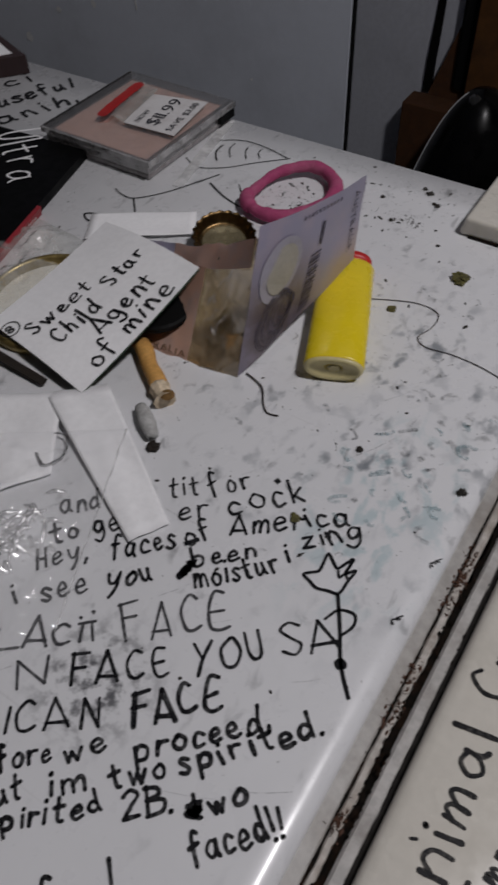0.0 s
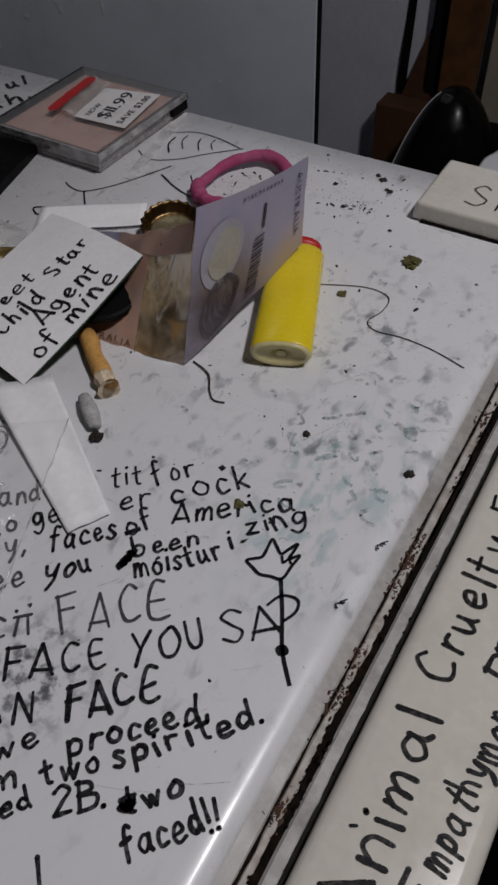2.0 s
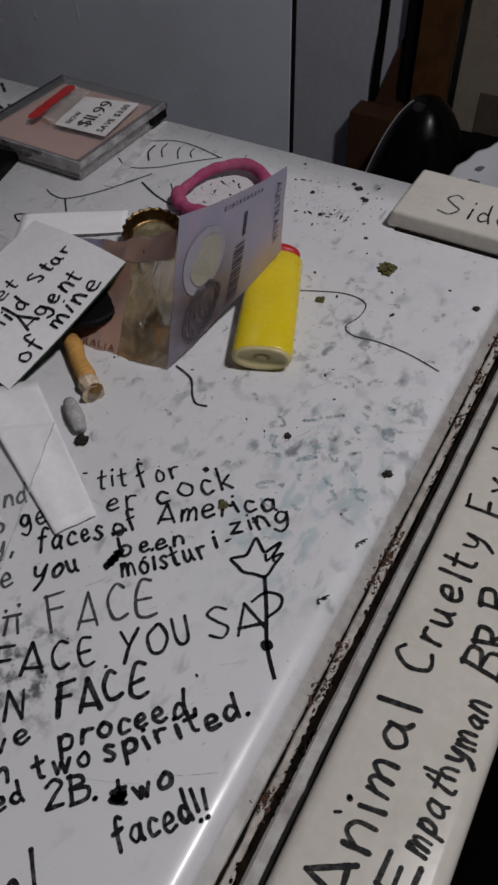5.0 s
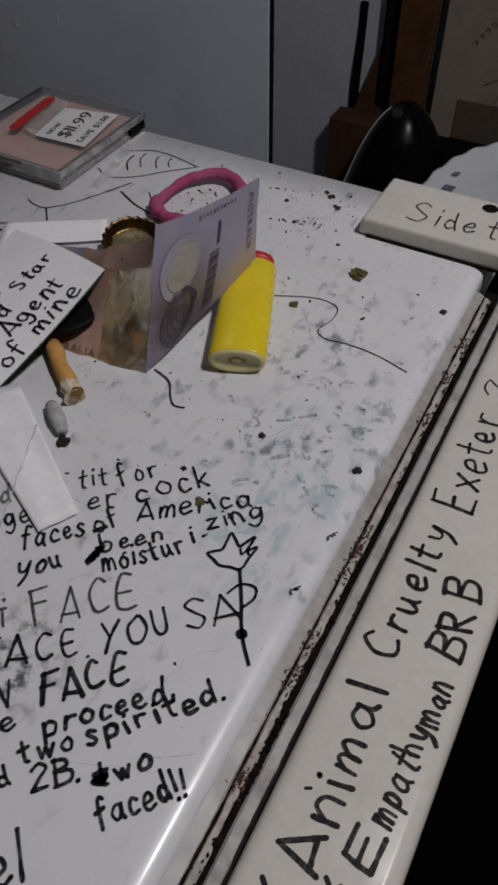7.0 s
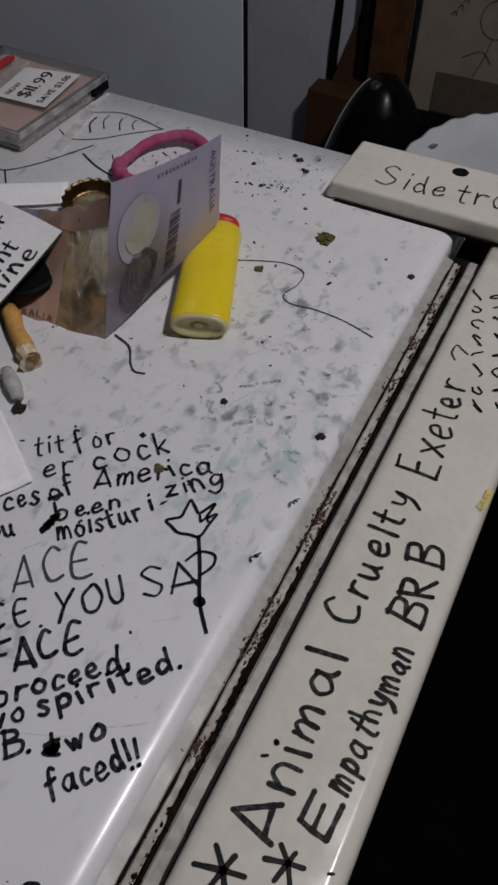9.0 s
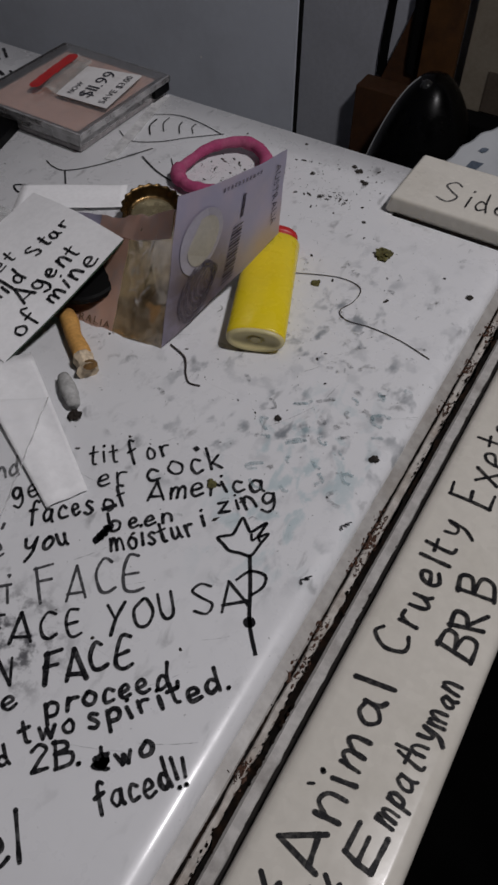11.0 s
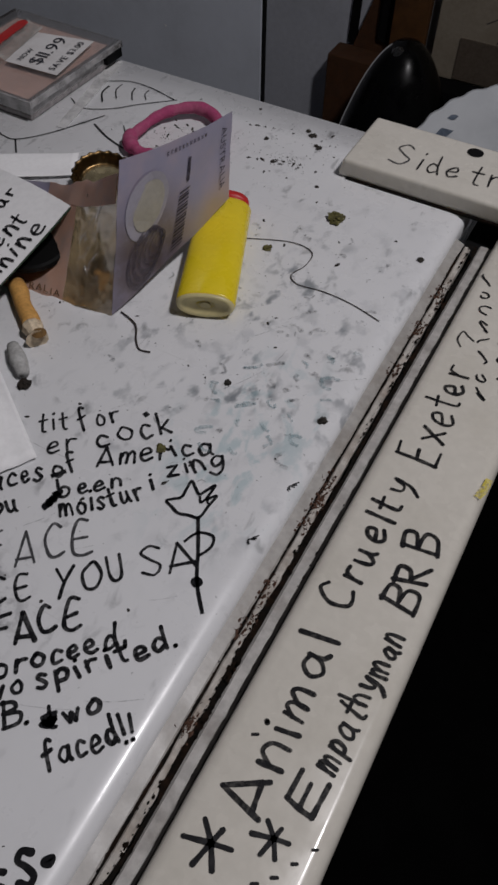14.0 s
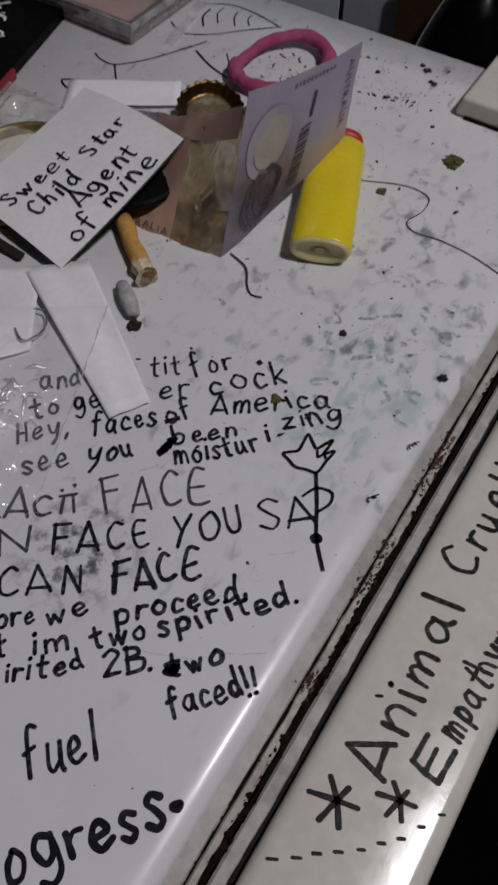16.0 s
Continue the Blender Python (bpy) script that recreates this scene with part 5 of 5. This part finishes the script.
def lump(x, y, r, flat=0.55, seed=0.0, z=0.0):
    bm = bmesh.new()
    bmesh.ops.create_icosphere(bm, subdivisions=3, radius=r)
    for v in bm.verts:
        v.co *= 1 + 0.5 * noise.noise(v.co * (1.3 / r) + Vector((seed * 3, 1, 0))) + 0.5 * noise.noise(v.co * (3.1 / r) + Vector((seed, seed * 2, 0)))
        v.co.z = max(v.co.z * flat, -r * flat * 0.6)
    bmesh.ops.translate(bm, verts=bm.verts, vec=(x, y, z + r * flat * 0.6))
    return bm


part("charred_tip", lump(-0.1332, -0.2340, 0.0025, 0.55, 4.0), CHAR_AND_SHADE, ash, "charred tip")

# ---- crumbs and strands ----
for x, y, r, seed in ((-0.0700, -0.0780, 0.0036, 1.0), (-0.0890, -0.1130, 0.0019, 2.0), (-0.0695, -0.2339, 0.0017, 3.0)):
    tagged(part("herb_crumb", lump(x, y, r, 0.5, seed), GREEN, None), "dried olive-green herb crumb on the enamel", "crumb", "herb crumbs")
for x, y, r, seed in ((-0.0230, -0.1930, 0.0016, 5.0), (-0.0640, -0.1940, 0.0014, 6.0), (-0.0240, -0.0860, 0.0015, 7.0), (-0.1158, -0.0148, 0.0013, 8.0), (-0.1117, -0.0178, 0.0018, 9.0), (-0.1038, -0.0270, 0.0015, 10.0), (-0.1061, -0.0257, 0.0011, 11.0), (-0.1325, -0.0326, 0.0012, 12.0), (-0.1195, -0.0498, 0.0011, 13.0), (-0.0900, -0.0585, 0.0009, 14.0)):
    tagged(part("dark_crumb", lump(x, y, r, 0.45, seed), SOIL, None), "small dark crumb of dirt on the enamel", "crumb", "dark crumbs")
tagged(part("hair_strand", tube(spline([(-0.1235, -0.1815, 0.0008), (-0.1140, -0.1850, 0.0010), (-0.1085, -0.1925, 0.0008), (-0.1045, -0.1960, 0.0006), (-0.0998, -0.1952, 0.0006)], 8), 0.00035, 6), STRAND, None), "short dark curled strand", "strand")
rnd = random.Random(11)
verts, faces = [], []
for k in range(560):
    if k >= 480:
        x, y = rnd.gauss(-0.1135, 0.0055), rnd.gauss(-0.0475, 0.0028)
    elif k >= 300:
        x, y = rnd.gauss(-0.1700, 0.0095), rnd.gauss(-0.0560, 0.0095)
    elif k < 90:
        x, y = rnd.gauss(-0.122, 0.020), rnd.gauss(-0.030, 0.014)
    elif k < 200:
        x, y = rnd.gauss(-0.075, 0.040), rnd.gauss(-0.160, 0.050)
    else:
        x, y = rnd.uniform(-0.30, -0.028), rnd.uniform(-0.40, -0.005)
    if x > -0.026 or y > -0.004 or (x > -0.088 and y > -0.047):
        continue
    r = 0.00014 + 0.0007 * rnd.random() ** 5 + (0.00015 * rnd.random() ** 2 if k < 90 else 0)
    n0, a0, s = len(verts), rnd.random() * 6.28, 1 + 1.6 * rnd.random()
    for j in range(6):
        a = j * math.pi / 3
        px, py = r * s * math.cos(a) * rnd.uniform(0.6, 1.2), r * math.sin(a) * rnd.uniform(0.6, 1.2)
        verts.append(Vector((x + px * math.cos(a0) - py * math.sin(a0), y + px * math.sin(a0) + py * math.cos(a0), 0.0001)))
    verts.append(Vector((x, y, 0.0002 + r * 0.7)))
    faces += [(n0 + j, n0 + (j + 1) % 6, n0 + 6) for j in range(6)]
tagged(part("specks", (verts, faces), SOIL, None), "scattered dark specks of dirt", "dirt", kind="stuff")

verts, faces = [], []
for k in range(900):
    lane = rnd.choice(((-0.0116, -0.0070), (-0.0082, -0.0066), (-0.0082, -0.0066), (-0.0060, -0.0056), (-0.0014, -0.0050)))
    x, y = lane[0] + rnd.gauss(0, 0.0003), rnd.uniform(-0.42, -0.055)
    if noise.noise(Vector((lane[0] * 900, y * 40, 2.0))) < 0.0:
        continue
    r, n0 = 0.00015 + 0.0006 * rnd.random() ** 3, len(verts)
    verts += [Vector((x + r * math.cos(j * 1.2566) * rnd.uniform(0.5, 1.3), y + 1.5 * r * math.sin(j * 1.2566) * rnd.uniform(0.5, 1.3), lane[1])) for j in range(5)] + [Vector((x, y, lane[1] + r * 0.5))]
    faces += [(n0 + j, n0 + (j + 1) % 5, n0 + 5) for j in range(5)]
tagged(part("seam_dirt", (verts, faces), GRIME, None), "black and brown dirt packed along the door seam", "dirt", kind="stuff")

# brown rust fibres in tufts where the flange meets the trim
verts, faces = [], []
for k in range(460):
    tuft = rnd.choice((-0.093, -0.098, -0.119, -0.124, -0.148, -0.213, -0.220, -0.224, -0.233, -0.262, -0.276, -0.312))
    y, x = rnd.gauss(tuft, 0.0030), rnd.gauss(-0.0100, 0.0013)
    if not -0.0158 < x < -0.0072:
        continue
    z = -0.0058 - 0.0012 * min(1, max(0, (x + 0.0150) / 0.0040))
    if k % 2:
        r, n0 = rnd.uniform(0.0002, 0.0007), len(verts)
        verts += [Vector((x + r * math.cos(j * 1.2566) * rnd.uniform(0.4, 1.3), y + 1.6 * r * math.sin(j * 1.2566) * rnd.uniform(0.4, 1.3), z + 0.0002)) for j in range(5)] + [Vector((x, y, z + 0.0005))]
        faces += [(n0 + j, n0 + (j + 1) % 5, n0 + 5) for j in range(5)]
        continue
    a, r, w, n0 = rnd.uniform(0, 6.28), rnd.uniform(0.0005, 0.0018), rnd.uniform(0.00010, 0.00024), len(verts)
    dx, dy = math.cos(a), math.sin(a)
    verts += [Vector((x - w * dy, y + w * dx, z)), Vector((x + w * dy, y - w * dx, z)), Vector((x + r * dx, y + r * dy, z + 0.0003)), Vector((x + 0.5 * r * dx, y + 0.5 * r * dy, z + 0.0007))]
    faces += [(n0, n0 + 1, n0 + 3), (n0 + 1, n0 + 2, n0 + 3), (n0 + 2, n0, n0 + 3)]
tagged(part("rust_flakes", (verts, faces), RUST, None), "brown rust flakes along the door seam", "rust", kind="stuff")

# ---- behind the fridge ----
panel = thing("cupboard_door", (-1.0, 0.52, FLOOR_Z), "smooth grey painted cupboard door standing behind the fridge", "door")
leaf_ob = part("leaf", box(-1.70, 0.50, FLOOR_Z, -0.4165, 0.509, 1.10), GREY_PAINT, panel)
# Black strip drawn for the shadowed gap between door and far wall.
part("gap_strip", box(-0.4165, 0.503, FLOOR_Z, -0.4132, 0.510, 1.10, 0.001), CAVITY, panel, "black strip drawn as the dark gap at the door's edge")

for x, z, w, h in ((-0.830, -0.189, 0.005, 0.007), (-0.836, -0.181, 0.003, 0.004), (-0.903, -0.209, 0.006, 0.005), (-0.982, -0.262, 0.008, 0.009), (-0.749, -0.172, 0.0025, 0.018), (-0.690, -0.330, 0.002, 0.002), (-0.560, -0.240, 0.002, 0.002)):
    pts = [Vector((x + w * math.cos(k * 0.9) * random.uniform(0.6, 1.1), 0.4994, z + h * math.sin(k * 0.9) * random.uniform(0.6, 1.1))) for k in range(7)]
    part("paint_chip", (pts, [tuple(range(7))]), FLECK, leaf_ob, "pale chipped spot")

# Dark strip laid on the wall in place of a black slot.
strap = tagged(part("wall_slot_strip", slab(((-0.612, 1.312, -0.60), (-0.592, 1.312, -0.60), (-0.588, 1.312, -0.37), (-0.604, 1.312, -0.37)), 0.008, 2, 6, lambda u, v: 0.003 * math.sin(6 * v)), CAVITY, None), "dark upright strip on the grey wall, drawn for a black slot", "strap")
cbox = thing("cardboard_box", (-0.54, 1.25, FLOOR_Z), "brown cardboard box standing on the floor", "box")
part("body", box(-0.628, 1.235, FLOOR_Z, -0.420, 1.300, -0.597, 0.003), CARDBOARD, cbox)
part("flap", slab(((-0.594, 1.296, -0.600), (-0.490, 1.296, -0.600), (-0.490, 1.300, -0.300), (-0.500, 1.300, -0.320)), 0.004, 4, 4), CARDBOARD, cbox, "raised slanting flap")
tagged(part("black_cloth", slab(((-0.536, 1.288, -0.560), (-0.492, 1.284, -0.585), (-0.488, 1.284, 0.25), (-0.540, 1.288, 0.25)), 0.012, 6, 12, lambda u, v: 0.004 * math.sin(9 * u)), CAVITY, None), "black cloth hanging down", "cloth")
tagged(part("wooden_board", box(-0.497, 1.262, FLOOR_Z, -0.418, 1.282, 0.35, 0.003), WOOD, None), "upright brown varnished wooden board", "board")
# Added crate: fills the dark space below the canvas and holds it up.
crate = tagged(part("dark_crate", box(-0.412, 1.225, FLOOR_Z, 0.40, 1.312, -0.606, 0.004), CAVITY, None), "added crate, its shadow put into a near-black colour", "crate")
canvas = thing("canvas_board", (-0.1, 1.29, -0.606), "cream canvas board with a faint line drawing", "canvas")
cface = part("board", box(-0.402, 1.278, -0.606, 0.30, 1.300, 0.20, 0.003), CANVAS, canvas)
part("printed_band", box(-0.345, 1.2745, -0.600, 0.20, 1.2785, -0.515), CANVAS_DARK, cface, "dark printed band")


def on_canvas(points, w, closed=False):
    v, f = ribbon(points, w, closed=closed)
    return part("pen_line", ([Vector((p.x, 1.2765, p.y)) for p in v], f), INK_FAINT, cface)


on_canvas([(-0.243 + 0.034 * math.cos(a), -0.395 + 0.036 * math.sin(a)) for a in np.linspace(0, 6.0, 12)], 0.0022)
on_canvas([(-0.245, -0.432), (-0.255, -0.475), (-0.268, -0.512)], 0.0022)
on_canvas([(-0.300, -0.478), (-0.272, -0.462), (-0.256, -0.460), (-0.236, -0.480)], 0.0022)
for k in range(5):
    on_canvas([(-0.338 + 0.010 * k, -0.400 + 0.013 * k), (-0.330 + 0.010 * k, -0.392 + 0.013 * k), (-0.328 + 0.010 * k, -0.402 + 0.013 * k)], 0.0025)

pot = thing("black_pot", (-0.43, 1.12, FLOOR_Z), "tall glossy black domed pot with a clear knob", "pot")
def pot_radius(d):
    return 0.256 * d ** 0.47 if d < 0.25 else 0.1335 - 0.035 * ((d - 0.25) / 0.17) ** 2


PM = Matrix.Translation((-0.412, 1.13, -0.476))
shell = [(0.095, -0.4235)] + [(pot_radius(d), -d) for d in np.linspace(0.42, 0.0, 60)]
part("body", shifted(lathe(shell, 56), PM), BLACK_GLOSS, pot, smooth=True)
part("foot", shifted(lathe([(0.0, -0.424), (0.09, -0.424), (0.095, -0.420), (0.09, -0.415)], 32), PM), BLACK_GLOSS, pot)
# Pale tube on the left outline: rim with its bright reflection coloured in.
edge = [Vector((-0.412 - 0.965 * pot_radius(d), 1.13 - 0.290 * pot_radius(d), -0.476 - d)) for d in np.linspace(0.012, 0.26, 40)]
part("rim_wire", tube(edge, 0.0014, 6), FLECK, pot, "thin rim line, its bright reflection put into a pale colour")
part("knob", shifted(lathe([(0.0, -0.004), (0.011, -0.002), (0.015, 0.008), (0.012, 0.018), (0.0, 0.022)], 20), Matrix.Translation((-0.422, 1.105, -0.503))), ACRYLIC, pot, "clear glass knob", smooth=True)

# Added table and prop carry the plate; near-black stands for the dark there.
table = thing("side_table", (0.0, 0.62, FLOOR_Z), "added low table, coloured near-black, that carries the plate", "table")
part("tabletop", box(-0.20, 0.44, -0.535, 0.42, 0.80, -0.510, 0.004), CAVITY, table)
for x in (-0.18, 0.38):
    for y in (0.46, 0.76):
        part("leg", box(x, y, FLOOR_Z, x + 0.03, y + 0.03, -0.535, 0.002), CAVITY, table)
plate = thing("china_plate", (-0.077, 0.60, -0.510), "white scalloped china plate with grey-blue leaf sprigs", "plate")
toward = Vector((0.08, -0.70, 0.70)).normalized()
QM = Matrix.Translation((-0.088, 0.600, -0.412)) @ toward.to_track_quat("Z", "Y").to_matrix().to_4x4()
scal = lambda a, i: 1 + (0.010 * math.cos(30 * a) if i in (3, 4, 5) else 0)
pl = part("dish", shifted(lathe([(0.0, -0.004), (0.085, 0.0), (0.105, 0.010), (0.146, 0.022), (0.149, 0.025), (0.145, 0.026), (0.104, 0.014), (0.084, 0.004), (0.0, 0.001)], 150, scal), QM), CHINA, plate, smooth=True)
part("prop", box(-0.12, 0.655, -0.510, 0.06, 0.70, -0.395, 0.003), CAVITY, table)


def leaf(x, y, turn, size):
    out = [(0, -1), (0.36, -0.4), (0.42, 0.2), (0, 1), (-0.42, 0.2), (-0.36, -0.4)]
    c, s = math.cos(turn), math.sin(turn)
    r = math.hypot(x, y)
    z = 0.014 + max(0, (r - 0.104)) / 0.041 * 0.012 + 0.0014
    pts = [QM @ Vector((x + size * (px * c - py * s), y + size * (px * s + py * c), z)) for px, py in out]
    part("painted_leaf", (pts, [tuple(range(6))]), BLUE_LEAF, pl)


for k in range(5):
    a = 1.15 * k + 2.55
    leaf(0.120 * math.cos(a), 0.120 * math.sin(a), a + 2.6, 0.0175)
    leaf(0.128 * math.cos(a - 0.2), 0.128 * math.sin(a - 0.2), a - 0.6, 0.008)
    leaf(0.132 * math.cos(a + 0.32), 0.132 * math.sin(a + 0.32), a - 1.2, 0.008)
